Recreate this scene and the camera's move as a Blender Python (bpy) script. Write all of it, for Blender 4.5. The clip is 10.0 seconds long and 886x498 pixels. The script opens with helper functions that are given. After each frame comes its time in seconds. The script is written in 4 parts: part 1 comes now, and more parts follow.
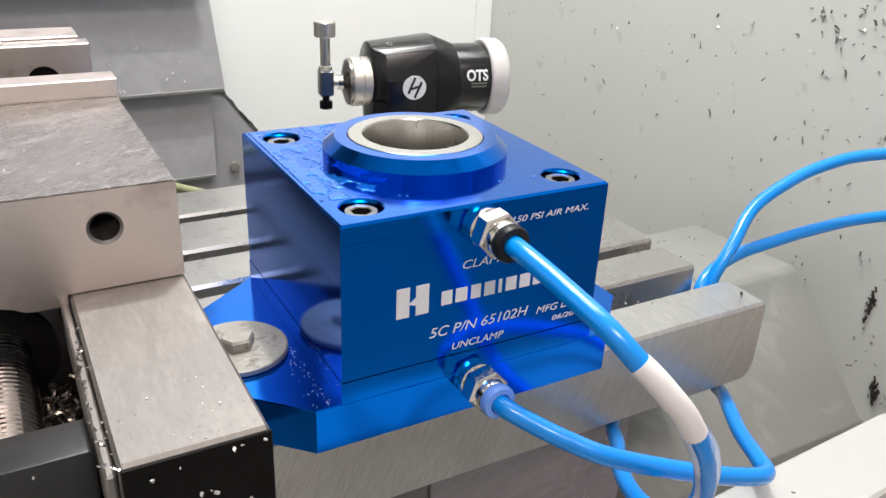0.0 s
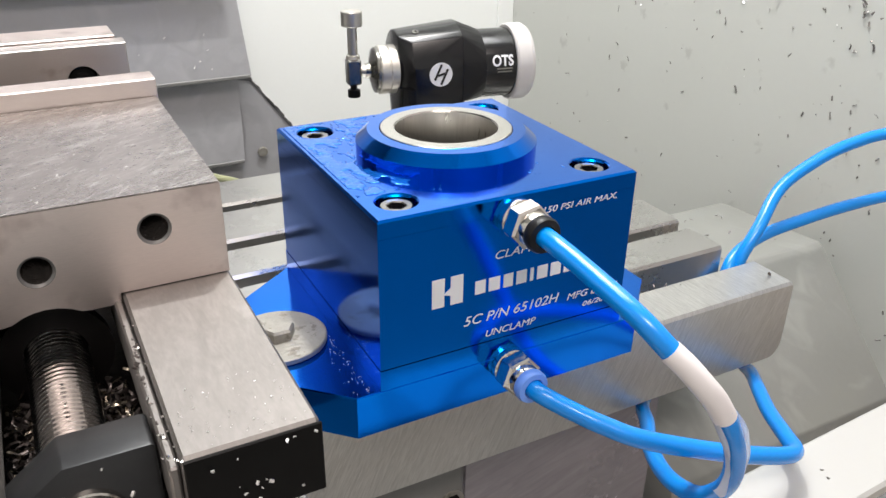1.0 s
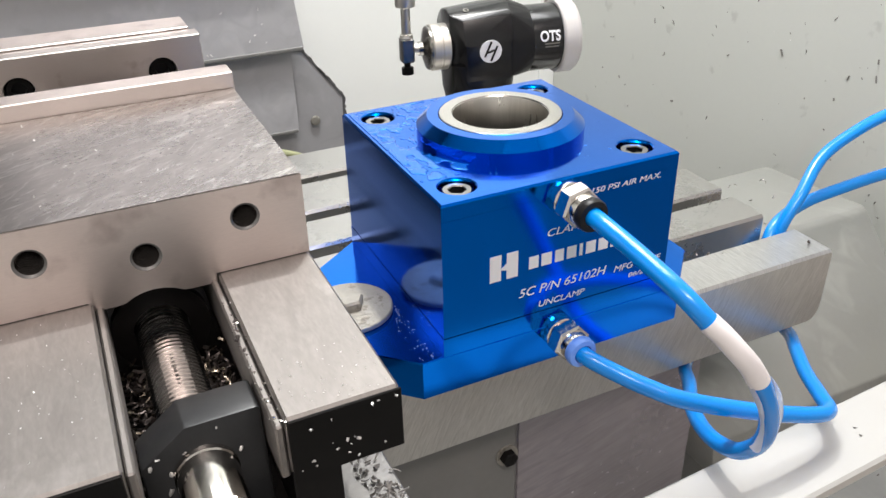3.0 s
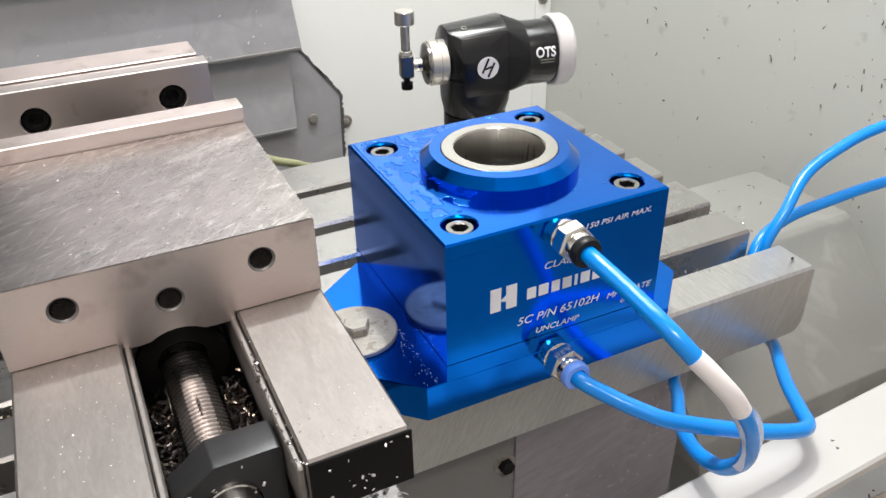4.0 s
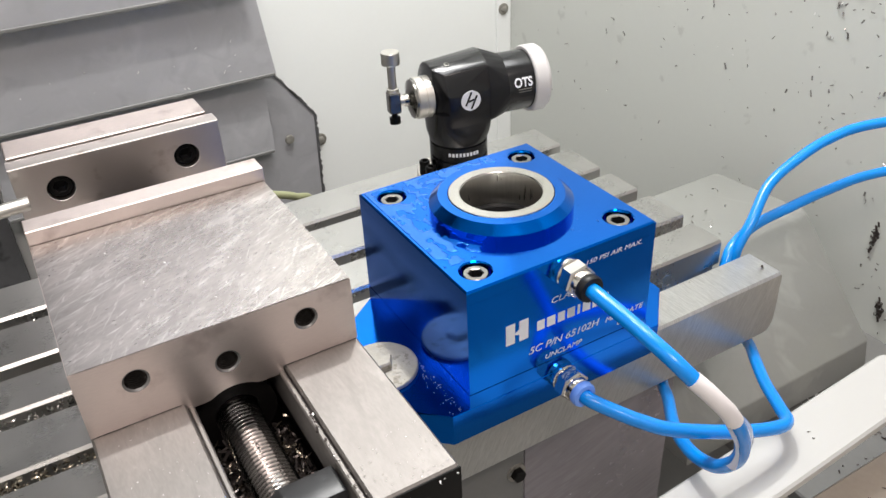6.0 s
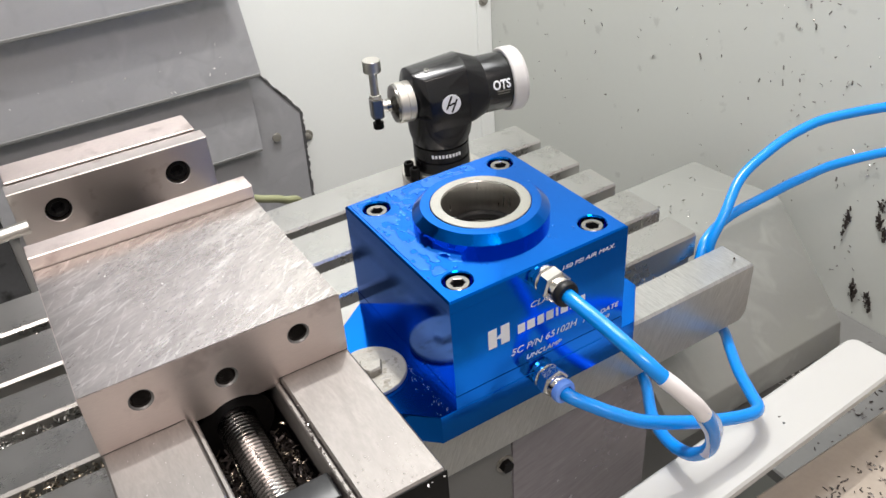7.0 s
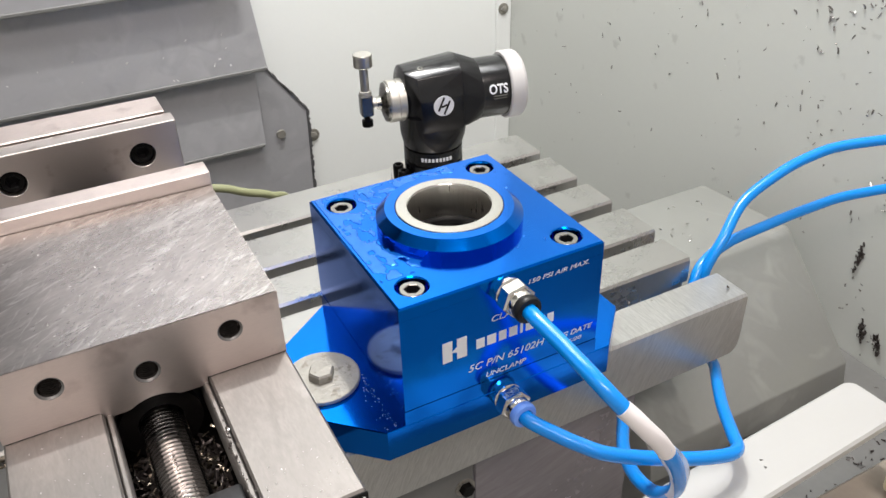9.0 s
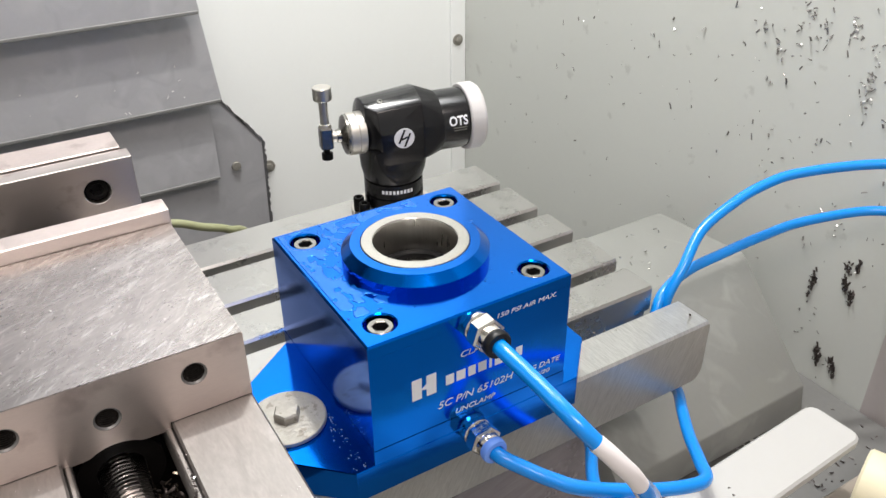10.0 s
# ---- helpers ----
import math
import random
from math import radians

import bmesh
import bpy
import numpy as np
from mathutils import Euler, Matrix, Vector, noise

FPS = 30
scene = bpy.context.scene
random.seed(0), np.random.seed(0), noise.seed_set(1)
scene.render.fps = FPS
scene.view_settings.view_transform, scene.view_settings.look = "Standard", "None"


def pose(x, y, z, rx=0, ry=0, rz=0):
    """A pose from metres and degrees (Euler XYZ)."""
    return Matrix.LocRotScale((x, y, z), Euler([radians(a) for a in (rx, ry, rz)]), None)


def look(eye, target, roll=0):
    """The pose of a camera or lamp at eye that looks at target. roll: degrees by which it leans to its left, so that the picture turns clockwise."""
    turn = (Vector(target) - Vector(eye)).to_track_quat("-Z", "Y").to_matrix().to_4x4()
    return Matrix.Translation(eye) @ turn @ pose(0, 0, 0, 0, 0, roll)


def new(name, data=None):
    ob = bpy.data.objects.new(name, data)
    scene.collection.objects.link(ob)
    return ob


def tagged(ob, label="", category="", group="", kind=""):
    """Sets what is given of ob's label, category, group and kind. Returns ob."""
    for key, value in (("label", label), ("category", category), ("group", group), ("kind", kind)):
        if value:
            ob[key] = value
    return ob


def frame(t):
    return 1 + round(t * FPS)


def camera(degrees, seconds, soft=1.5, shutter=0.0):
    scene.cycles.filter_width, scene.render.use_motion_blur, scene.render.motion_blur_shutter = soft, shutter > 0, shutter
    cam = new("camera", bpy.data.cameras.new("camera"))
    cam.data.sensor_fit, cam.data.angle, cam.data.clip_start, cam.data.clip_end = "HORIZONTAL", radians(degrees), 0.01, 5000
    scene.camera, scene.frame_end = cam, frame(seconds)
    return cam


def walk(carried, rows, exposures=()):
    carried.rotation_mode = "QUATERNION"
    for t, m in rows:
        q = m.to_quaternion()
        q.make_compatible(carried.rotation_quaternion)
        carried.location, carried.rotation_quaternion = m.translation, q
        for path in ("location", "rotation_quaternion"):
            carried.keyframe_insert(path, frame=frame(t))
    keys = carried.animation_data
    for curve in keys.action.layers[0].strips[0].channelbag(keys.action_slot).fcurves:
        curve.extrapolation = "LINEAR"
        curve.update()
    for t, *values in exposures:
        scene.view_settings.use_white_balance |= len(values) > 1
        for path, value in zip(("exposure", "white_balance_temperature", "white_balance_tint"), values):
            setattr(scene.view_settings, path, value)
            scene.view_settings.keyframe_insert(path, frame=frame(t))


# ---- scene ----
cam = camera(57.2, 10.0)
PATH = [
    (0, (-0.121, -0.301, 0.258), (0.783, 1.272, -0.584), 2.6),
    (0.5, (-0.124, -0.305, 0.257), (0.762, 1.278, -0.583), 2.1),
    (1, (-0.129, -0.305, 0.27), (0.713, 1.272, -0.628), 0.8),
    (1.5, (-0.137, -0.306, 0.267), (0.657, 1.261, -0.69), -0.2),
    (2, (-0.146, -0.321, 0.273), (0.611, 1.263, -0.684), -0.7),
    (2.5, (-0.145, -0.328, 0.292), (0.593, 1.263, -0.669), -1.3),
    (2.7, (-0.146, -0.326, 0.2935), (0.582, 1.264, -0.674), -1.4),
    (3.8, (-0.155, -0.3315, 0.330), (0.567, 1.210, -0.720), -1.45),
    (4, (-0.156, -0.33, 0.34), (0.569, 1.212, -0.706), -1.3),
    (4.5, (-0.191, -0.333, 0.371), (0.537, 1.213, -0.667), -1.5),
    (5, (-0.186, -0.339, 0.38), (0.567, 1.19, -0.666), -2.8),
    (5.2, (-0.181, -0.341, 0.3865), (0.583, 1.186, -0.656), -3.2),
    (6.3, (-0.2005, -0.334, 0.412), (0.619, 1.126, -0.682), -3.1),
    (6.5, (-0.188, -0.336, 0.427), (0.629, 1.118, -0.677), -3.6),
    (7, (-0.196, -0.349, 0.431), (0.611, 1.095, -0.693), -4.6),
    (7.5, (-0.202, -0.327, 0.402), (0.605, 1.118, -0.721), -4.4),
    (8, (-0.196, -0.312, 0.398), (0.64, 1.122, -0.718), -4.0),
    (8.5, (-0.154, -0.324, 0.437), (0.661, 1.127, -0.672), -3.8),
    (9, (-0.146, -0.346, 0.403), (0.616, 1.146, -0.689), -1.8),
    (9.5, (-0.175, -0.331, 0.405), (0.651, 1.165, -0.635), -1.1),
    (10, (-0.15, -0.336, 0.405), (0.729, 1.13, -0.633), -0.7),
]
walk(cam, [(t, look(eye, target, roll)) for t, eye, target, roll in PATH],
     exposures=[(0, 0.03), (1.5, 0.06), (2.7, 0.07), (4.5, -0.02), (6.5, -0.05), (8.5, -0.07), (10, -0.07)])

# ---------------------------------------------------------------- world and lights
world = bpy.data.worlds.new("shop_light")
scene.world = world
world.use_nodes = True
world.node_tree.nodes["Background"].inputs[0].default_value = (1.0, 0.95, 0.92, 1)
world.node_tree.nodes["Background"].inputs[1].default_value = 0.64


def area(name, eye, target, sx, sy, watts, colour=(1, 1, 1)):
    data = bpy.data.lights.new(name, "AREA")
    data.shape, data.size, data.size_y, data.energy, data.color = "RECTANGLE", sx, sy, watts, colour
    ob = new(name, data)
    ob.matrix_world = look(eye, target)
    return ob


area("enclosure_light_right", (0.26, 0.44, 1.24), (0.2, 0.05, 0.0), 0.055, 0.035, 10.5, (1.0, 0.97, 0.92))
area("enclosure_light_top", (0.16, 0.30, 1.27), (0.16, 0.34, 0.0), 0.85, 0.45, 13.9, (0.982, 0.985, 0.995))
area("shop_ceiling_light", (-0.3, -1.2, 1.9), (0.0, 0.1, 0.0), 0.9, 0.4, 23, (1.0, 0.88, 0.82))

# ---------------------------------------------------------------- materials


def mat(name, colour, rough=0.5, metal=0.0, vary=0.15, scale=60.0, bump=0.05, bump_scale=400.0, stretch=(1, 1, 1), turn=(0, 0, 0), spot=None, coat=0.0, rvary=0.12, streak=None, spec=0.5):
    m = bpy.data.materials.new(name)
    m.use_nodes = True
    nt = m.node_tree
    n, l = nt.nodes, nt.links
    b = n["Principled BSDF"]
    b.inputs["Metallic"].default_value = metal
    b.inputs["Specular IOR Level"].default_value = spec
    b.inputs["Coat Weight"].default_value = coat
    b.inputs["Coat Roughness"].default_value = 0.08
    tc, mp = n.new("ShaderNodeTexCoord"), n.new("ShaderNodeMapping")
    mp.vector_type = "TEXTURE"
    mp.inputs["Scale"].default_value = [1 / v for v in stretch]
    mp.inputs["Rotation"].default_value = [radians(a) for a in turn]
    l.new(tc.outputs["Object"], mp.inputs[0])
    big, fine = n.new("ShaderNodeTexNoise"), n.new("ShaderNodeTexNoise")
    big.inputs["Scale"].default_value, big.inputs["Detail"].default_value = scale, 5
    fine.inputs["Scale"].default_value, fine.inputs["Detail"].default_value = bump_scale, 3
    l.new(tc.outputs["Object"], big.inputs["Vector"])
    l.new(mp.outputs[0], fine.inputs["Vector"])
    mix = n.new("ShaderNodeMix")
    mix.data_type = "RGBA"
    c = Vector(colour)
    mix.inputs["A"].default_value = (*(c * (1 - vary)), 1)
    mix.inputs["B"].default_value = (*[min(1, v * (1 + vary)) for v in c], 1)
    add = n.new("ShaderNodeMath")
    add.operation = "MULTIPLY_ADD"
    add.inputs[1].default_value, add.inputs[2].default_value = 0.35, 0.0
    l.new(fine.outputs["Fac"], add.inputs[0])
    add2 = n.new("ShaderNodeMath")
    add2.operation = "MULTIPLY_ADD"
    add2.inputs[1].default_value = 0.55
    l.new(big.outputs["Fac"], add2.inputs[0])
    l.new(add.outputs[0], add2.inputs[2])
    l.new(add2.outputs[0], mix.inputs["Factor"])
    out = mix.outputs["Result"]
    if spot:
        sc, lo, sz = spot
        sp, rmp, mx = n.new("ShaderNodeTexNoise"), n.new("ShaderNodeValToRGB"), n.new("ShaderNodeMix")
        sp.inputs["Scale"].default_value, sp.inputs["Detail"].default_value = sz, 6
        l.new(tc.outputs["Object"], sp.inputs["Vector"])
        rmp.color_ramp.elements[0].position, rmp.color_ramp.elements[1].position = lo, lo + (0.14 if metal > 0.9 else 0.06)
        l.new(sp.outputs["Fac"], rmp.inputs[0])
        mx.data_type = "RGBA"
        l.new(rmp.outputs[0], mx.inputs["Factor"])
        l.new(out, mx.inputs["A"])
        mx.inputs["B"].default_value = (*sc, 1)
        out = mx.outputs["Result"]
    if streak:
        sm, sn, sr, sx = n.new("ShaderNodeMapping"), n.new("ShaderNodeTexNoise"), n.new("ShaderNodeValToRGB"), n.new("ShaderNodeMix")
        strength, along, spin, ssize, lo, hi = streak
        sm.vector_type = "TEXTURE"
        sm.inputs["Scale"].default_value, sm.inputs["Rotation"].default_value = [1 / v for v in along], [radians(a) for a in spin]
        l.new(tc.outputs["Object"], sm.inputs[0])
        l.new(sm.outputs[0], sn.inputs["Vector"])
        sn.inputs["Scale"].default_value, sn.inputs["Detail"].default_value, sn.inputs["Distortion"].default_value = ssize, 4, 1.5
        sr.color_ramp.elements[0].position, sr.color_ramp.elements[1].position = lo, hi
        l.new(sn.outputs["Fac"], sr.inputs[0])
        sx.data_type, sx.blend_type = "RGBA", "MULTIPLY"
        sx.inputs["Factor"].default_value = strength
        l.new(out, sx.inputs["A"])
        l.new(sr.outputs[0], sx.inputs["B"])
        out = sx.outputs["Result"]
    l.new(out, b.inputs["Base Color"])
    mr = n.new("ShaderNodeMapRange")
    mr.inputs["To Min"].default_value, mr.inputs["To Max"].default_value = max(0.02, rough - rvary), min(1, rough + rvary)
    l.new(add2.outputs[0], mr.inputs["Value"])
    l.new(mr.outputs[0], b.inputs["Roughness"])
    bp = n.new("ShaderNodeBump")
    bp.inputs["Strength"].default_value, bp.inputs["Distance"].default_value = bump, 0.001
    l.new(fine.outputs["Fac"], bp.inputs["Height"])
    l.new(bp.outputs[0], b.inputs["Normal"])
    return m


ANOD = mat("blue_anodised_aluminium", (0.0, 0.155, 0.72), 0.12, 1.0, 0.09, 30, 0.012, 700, rvary=0.05)
STEEL = mat("ground_steel", (0.83, 0.735, 0.695), 0.38, 1.0, 0.20, 22, 0.10, 320, (1, 1, 10), spot=((0.52, 0.43, 0.40), 0.60, 30))
STEELTOP = mat("swirl_ground_steel", (0.52, 0.482, 0.465), 0.30, 1.0, 0.42, 12, 0.06, 240, (1, 3, 1), (0, 0, 25), rvary=0.14, streak=(0.20, (1, 2.4, 1), (0, 0, 28), 60, 0.35, 0.72))
STEELRAIL = mat("worn_ground_steel", (0.285, 0.266, 0.254), 0.58, 1.0, 0.34, 20, 0.03, 260, (3, 1, 1), spot=((0.37, 0.35, 0.338), 0.60, 26), rvary=0.10, streak=(0.12, (4, 1, 1), (0, 0, 0), 60, 0.35, 0.7))
CHROME = mat("nickel_plated_brass", (0.75, 0.71, 0.66), 0.16, 1.0, 0.05, 90, 0.01, 500, rvary=0.05)
SLEEVE = mat("turned_steel", (0.62, 0.595, 0.555), 0.36, 1.0, 0.05, 40, 0.008, 500, (1, 1, 9))
BLACK = mat("black_oxide_steel_and_gap_shade", (0.004, 0.004, 0.004), 0.34, 0.0, 0.25, 70, 0.03, 500, spec=0.14)
OXIDE = mat("satin_black_oxide", (0.030, 0.031, 0.033), 0.36, 0.35, 0.35, 50, 0.04, 400, spec=0.4)
BLACKANO = mat("black_anodised_aluminium", (0.005, 0.005, 0.006), 0.23, 0.0, 0.2, 60, 0.01, 600, spec=0.5)
# oily iron of the vise; also painted-in shade at the bottom of bore and holes
DARK = mat("oily_cast_iron_and_recess_shade", (0.005, 0.0045, 0.0045), 0.42, 0.0, 0.4, 80, 0.2, 300, spec=0.16)
TABLE = mat("machined_cast_iron_table", (0.47, 0.465, 0.45), 0.30, 0.92, 0.16, 25, 0.05, 200, (1, 12, 1))
TABLEFRONT = mat("milled_cast_iron", (0.62, 0.62, 0.60), 0.40, 0.8, 0.14, 30, 0.12, 110, (9, 1, 1.2), (0, 28, 0), streak=(0.26, (16, 1, 1), (0, 24, 0), 60, 0.30, 0.66))
FLANGE = mat("oily_cast_flange", (0.20, 0.195, 0.19), 0.45, 0.5, 0.3, 60, 0.2, 250)
WALLR = mat("grey_painted_sheet_metal", (0.56, 0.575, 0.545), 0.48, 0.0, 0.04, 4, 0.03, 160, spot=((0.47, 0.48, 0.455), 0.66, 30))
WALLB = mat("white_painted_sheet_metal", (0.82, 0.84, 0.83), 0.45, 0.0, 0.03, 5, 0.02, 160)
COVER = mat("grey_way_cover_steel", (0.40, 0.40, 0.42), 0.36, 0.25, 0.08, 9, 0.03, 200)
SADDLE = mat("grey_painted_casting", (0.26, 0.265, 0.245), 0.38, 0.0, 0.22, 12, 0.08, 180, spot=((0.215, 0.22, 0.20), 0.56, 7))
CASTDK = mat("dark_grey_casting", (0.17, 0.17, 0.165), 0.45, 0.0, 0.2, 20, 0.08, 180)
SHELL = mat("grey_painted_cover", (0.245, 0.25, 0.235), 0.40, 0.0, 0.10, 10, 0.05, 160, spot=((0.25, 0.255, 0.235), 0.57, 8))
FLOOR = mat("grey_concrete_floor", (0.30, 0.29, 0.28), 0.5, 0.0, 0.15, 6, 0.05, 120)
PINK = mat("light_grey_painted_casting", (0.45, 0.415, 0.41), 0.45, 0.0, 0.08, 18, 0.05, 180)
# the tilted streaks paint the bands of reflection on the glossy apron
APRON = mat("sheet_steel_with_sheen_bands", (0.40, 0.37, 0.40), 0.26, 0.5, 0.20, 9, 0.04, 120, streak=(0.22, (1, 1, 7), (0, -14, 0), 22, 0.30, 0.72))
PANELDK = mat("oily_dark_panel", (0.085, 0.085, 0.09), 0.45, 0.0, 0.4, 14, 0.1, 160, spot=((0.02, 0.02, 0.02), 0.56, 18))
BAR = mat("white_plastic", (0.445, 0.443, 0.43), 0.42, 0.0, 0.03, 12, 0.02, 300)
SILL = mat("coolant_stained_sill", (0.36, 0.31, 0.26), 0.5, 0.0, 0.25, 30, 0.2, 200)
HOSE = mat("blue_polyurethane_tube", (0.0, 0.235, 0.75), 0.24, 0.0, 0.04, 40, 0.01, 300, coat=0.15, rvary=0.06)
TAPE = mat("white_label_tape", (0.74, 0.70, 0.70), 0.45, 0.0, 0.03, 40, 0.05, 200)
LBLUE = mat("pale_blue_plastic", (0.16, 0.33, 0.85), 0.35, 0.0, 0.05, 40, 0.01, 300)
BLKPL = mat("black_plastic_and_socket_shade", (0.010, 0.010, 0.011), 0.4, 0.0, 0.1, 40, 0.01, 300, spec=0.25)
SCREW = mat("oily_screw_steel", (0.68, 0.67, 0.66), 0.14, 1.0, 0.30, 80, 0.03, 400)
JAWPLATE = mat("stained_ground_steel", (0.62, 0.575, 0.55), 0.36, 1.0, 0.14, 28, 0.08, 300, (1, 1, 10), spot=((0.40, 0.34, 0.31), 0.57, 45))
# thread steel coloured near black, so the shade inside the holes is painted in
HOLE = mat("thread_steel_hole_shade", (0.03, 0.026, 0.024), 0.26, 1.0, 0.4, 200, 0.05, 400)
BORE = mat("bright_bored_steel", (0.57, 0.55, 0.515), 0.30, 1.0, 0.06, 40, 0.02, 420, (1, 1, 0.15), streak=(0.10, (1, 1, 0.06), (0, 0, 0), 420, 0.30, 0.7))
RIM = mat("faced_steel_rim", (0.52, 0.50, 0.465), 0.24, 1.0, 0.06, 40, 0.004, 500, rvary=0.04)
DKSTEEL = mat("dark_plated_steel", (0.30, 0.29, 0.27), 0.24, 1.0, 0.15, 90, 0.02, 400)
WATER = mat("coolant_drops", (0.01, 0.15, 0.62), 0.10, 0.6, 0.05, 60, 0.0, 400, rvary=0.02)
CLEAR = mat("clear_tape", (0.85, 0.88, 0.95), 0.12, 0.0, 0.02, 60, 0.02, 300)
CLEAR.node_tree.nodes["Principled BSDF"].inputs["Transmission Weight"].default_value = 0.35
PRINT = mat("white_engraved_print", (0.72, 0.73, 0.76), 0.45, 0.0, 0.03, 60, 0.02, 400)
ZINC = mat("zinc_plated_washer", (0.36, 0.345, 0.31), 0.50, 0.6, 0.35, 110, 0.5, 260, spot=((0.24, 0.22, 0.19), 0.60, 160))
CHIPM = mat("metal_swarf", (0.48, 0.46, 0.44), 0.25, 1.0, 0.3, 200, 0.05, 400)
CHIPD = mat("dark_swarf", (0.10, 0.085, 0.08), 0.4, 0.7, 0.4, 200, 0.05, 400)
WHITECAP = mat("white_lens_cap", (0.52, 0.505, 0.50), 0.35, 0.0, 0.02, 40, 0.01, 300)
ROLLER = mat("yellowed_nylon", (0.72, 0.66, 0.48), 0.4, 0.0, 0.06, 40, 0.02, 300)
YELLOW = mat("yellow_green_hose", (0.26, 0.27, 0.15), 0.5, 0.0, 0.06, 40, 0.02, 300)



def wisps(m, colour, size, turn, lo, hi, strength):
    """Short curved polishing marks, brighter and smoother than the steel round them."""
    n, l = m.node_tree.nodes, m.node_tree.links
    b = n["Principled BSDF"]
    before = b.inputs["Base Color"].links[0].from_socket
    tc, mp, tx, rm = n.new("ShaderNodeTexCoord"), n.new("ShaderNodeMapping"), n.new("ShaderNodeTexNoise"), n.new("ShaderNodeMapRange")
    mp.inputs["Rotation"].default_value = (0, 0, radians(turn))
    mp.vector_type = "TEXTURE"
    mp.inputs["Scale"].default_value = (1, 6, 1)
    l.new(tc.outputs["Object"], mp.inputs[0])
    l.new(mp.outputs[0], tx.inputs["Vector"])
    tx.inputs["Scale"].default_value, tx.inputs["Detail"].default_value, tx.inputs["Distortion"].default_value = size, 2.5, 0.9
    rm.inputs["From Min"].default_value, rm.inputs["From Max"].default_value, rm.inputs["To Max"].default_value = lo, hi, strength
    l.new(tx.outputs["Fac"], rm.inputs["Value"])
    mix = n.new("ShaderNodeMix")
    mix.data_type = "RGBA"
    mix.inputs["B"].default_value = (*colour, 1)
    l.new(rm.outputs[0], mix.inputs["Factor"])
    l.new(before, mix.inputs["A"])
    l.new(mix.outputs["Result"], b.inputs["Base Color"])


wisps(STEELTOP, (0.31, 0.285, 0.275), 40, -50, 0.44, 0.70, 0.55)
wisps(STEELTOP, (0.86, 0.84, 0.82), 300, -58, 0.58, 0.74, 0.50)
wisps(STEELTOP, (0.86, 0.84, 0.82), 360, -30, 0.60, 0.76, 0.45)
wisps(STEELTOP, (0.84, 0.82, 0.80), 90, -70, 0.58, 0.74, 0.45)
wisps(STEELRAIL, (0.18, 0.165, 0.16), 60, -12, 0.54, 0.74, 0.40)
wisps(COVER, (0.54, 0.54, 0.56), 20, 8, 0.52, 0.72, 0.30)
wisps(COVER, (0.29, 0.29, 0.305), 26, 12, 0.54, 0.72, 0.35)
wisps(SHELL, (0.36, 0.365, 0.345), 30, 30, 0.56, 0.74, 0.45)


# ---------------------------------------------------------------- mesh helpers


def finish(name, bm, material, parent=None, label="", smooth=28):
    bmesh.ops.recalc_face_normals(bm, faces=bm.faces)
    me = bpy.data.meshes.new(name)
    for f in bm.faces:
        f.smooth = True
    for e in bm.edges:
        if len(e.link_faces) == 2 and e.calc_face_angle(0) > radians(smooth):
            e.smooth = False
    bm.to_mesh(me)
    bm.free()
    me.materials.append(material)
    ob = new(name, me)
    if parent:
        ob.parent = parent
    return tagged(ob, label) if label else ob


def part(name, bm, material, parent, label=""):
    return finish(name, bm, material, parent, label)


def thing(name, label, category, at=(0, 0, 0), group="", kind=""):
    ob = new(name)
    ob.empty_display_size = 0.02
    ob.location = at
    return tagged(ob, label, category, group, kind)


def box(x0, x1, y0, y1, z0, z1, bevel=0.0006, seg=1, bm=None):
    b = bm or bmesh.new()
    vs = [b.verts.new((x, y, z)) for x in (x0, x1) for y in (y0, y1) for z in (z0, z1)]
    q = [(0, 1, 3, 2), (4, 6, 7, 5), (0, 4, 5, 1), (2, 3, 7, 6), (0, 2, 6, 4), (1, 5, 7, 3)]
    fs = [b.faces.new([vs[i] for i in f]) for f in q]
    if bevel:
        es = {e for f in fs for e in f.edges}
        bmesh.ops.bevel(b, geom=list(es), offset=bevel, segments=seg, affect="EDGES", profile=0.5)
    return b


def circle(cx, cy, r, n=32, a0=0.0):
    return [(cx + r * math.cos(a0 + 2 * math.pi * i / n), cy + r * math.sin(a0 + 2 * math.pi * i / n)) for i in range(n)]


def inset(poly, d):
    out, n = [], len(poly)
    for i in range(n):
        p, q, r = (Vector(poly[(i + k) % n]) for k in (-1, 0, 1))
        a, b = (q - p).normalized(), (r - q).normalized()
        na, nb = Vector((-a.y, a.x)), Vector((-b.y, b.x))
        out.append(tuple(q + (na + nb) * d / (1 + na.dot(nb))))
    return out


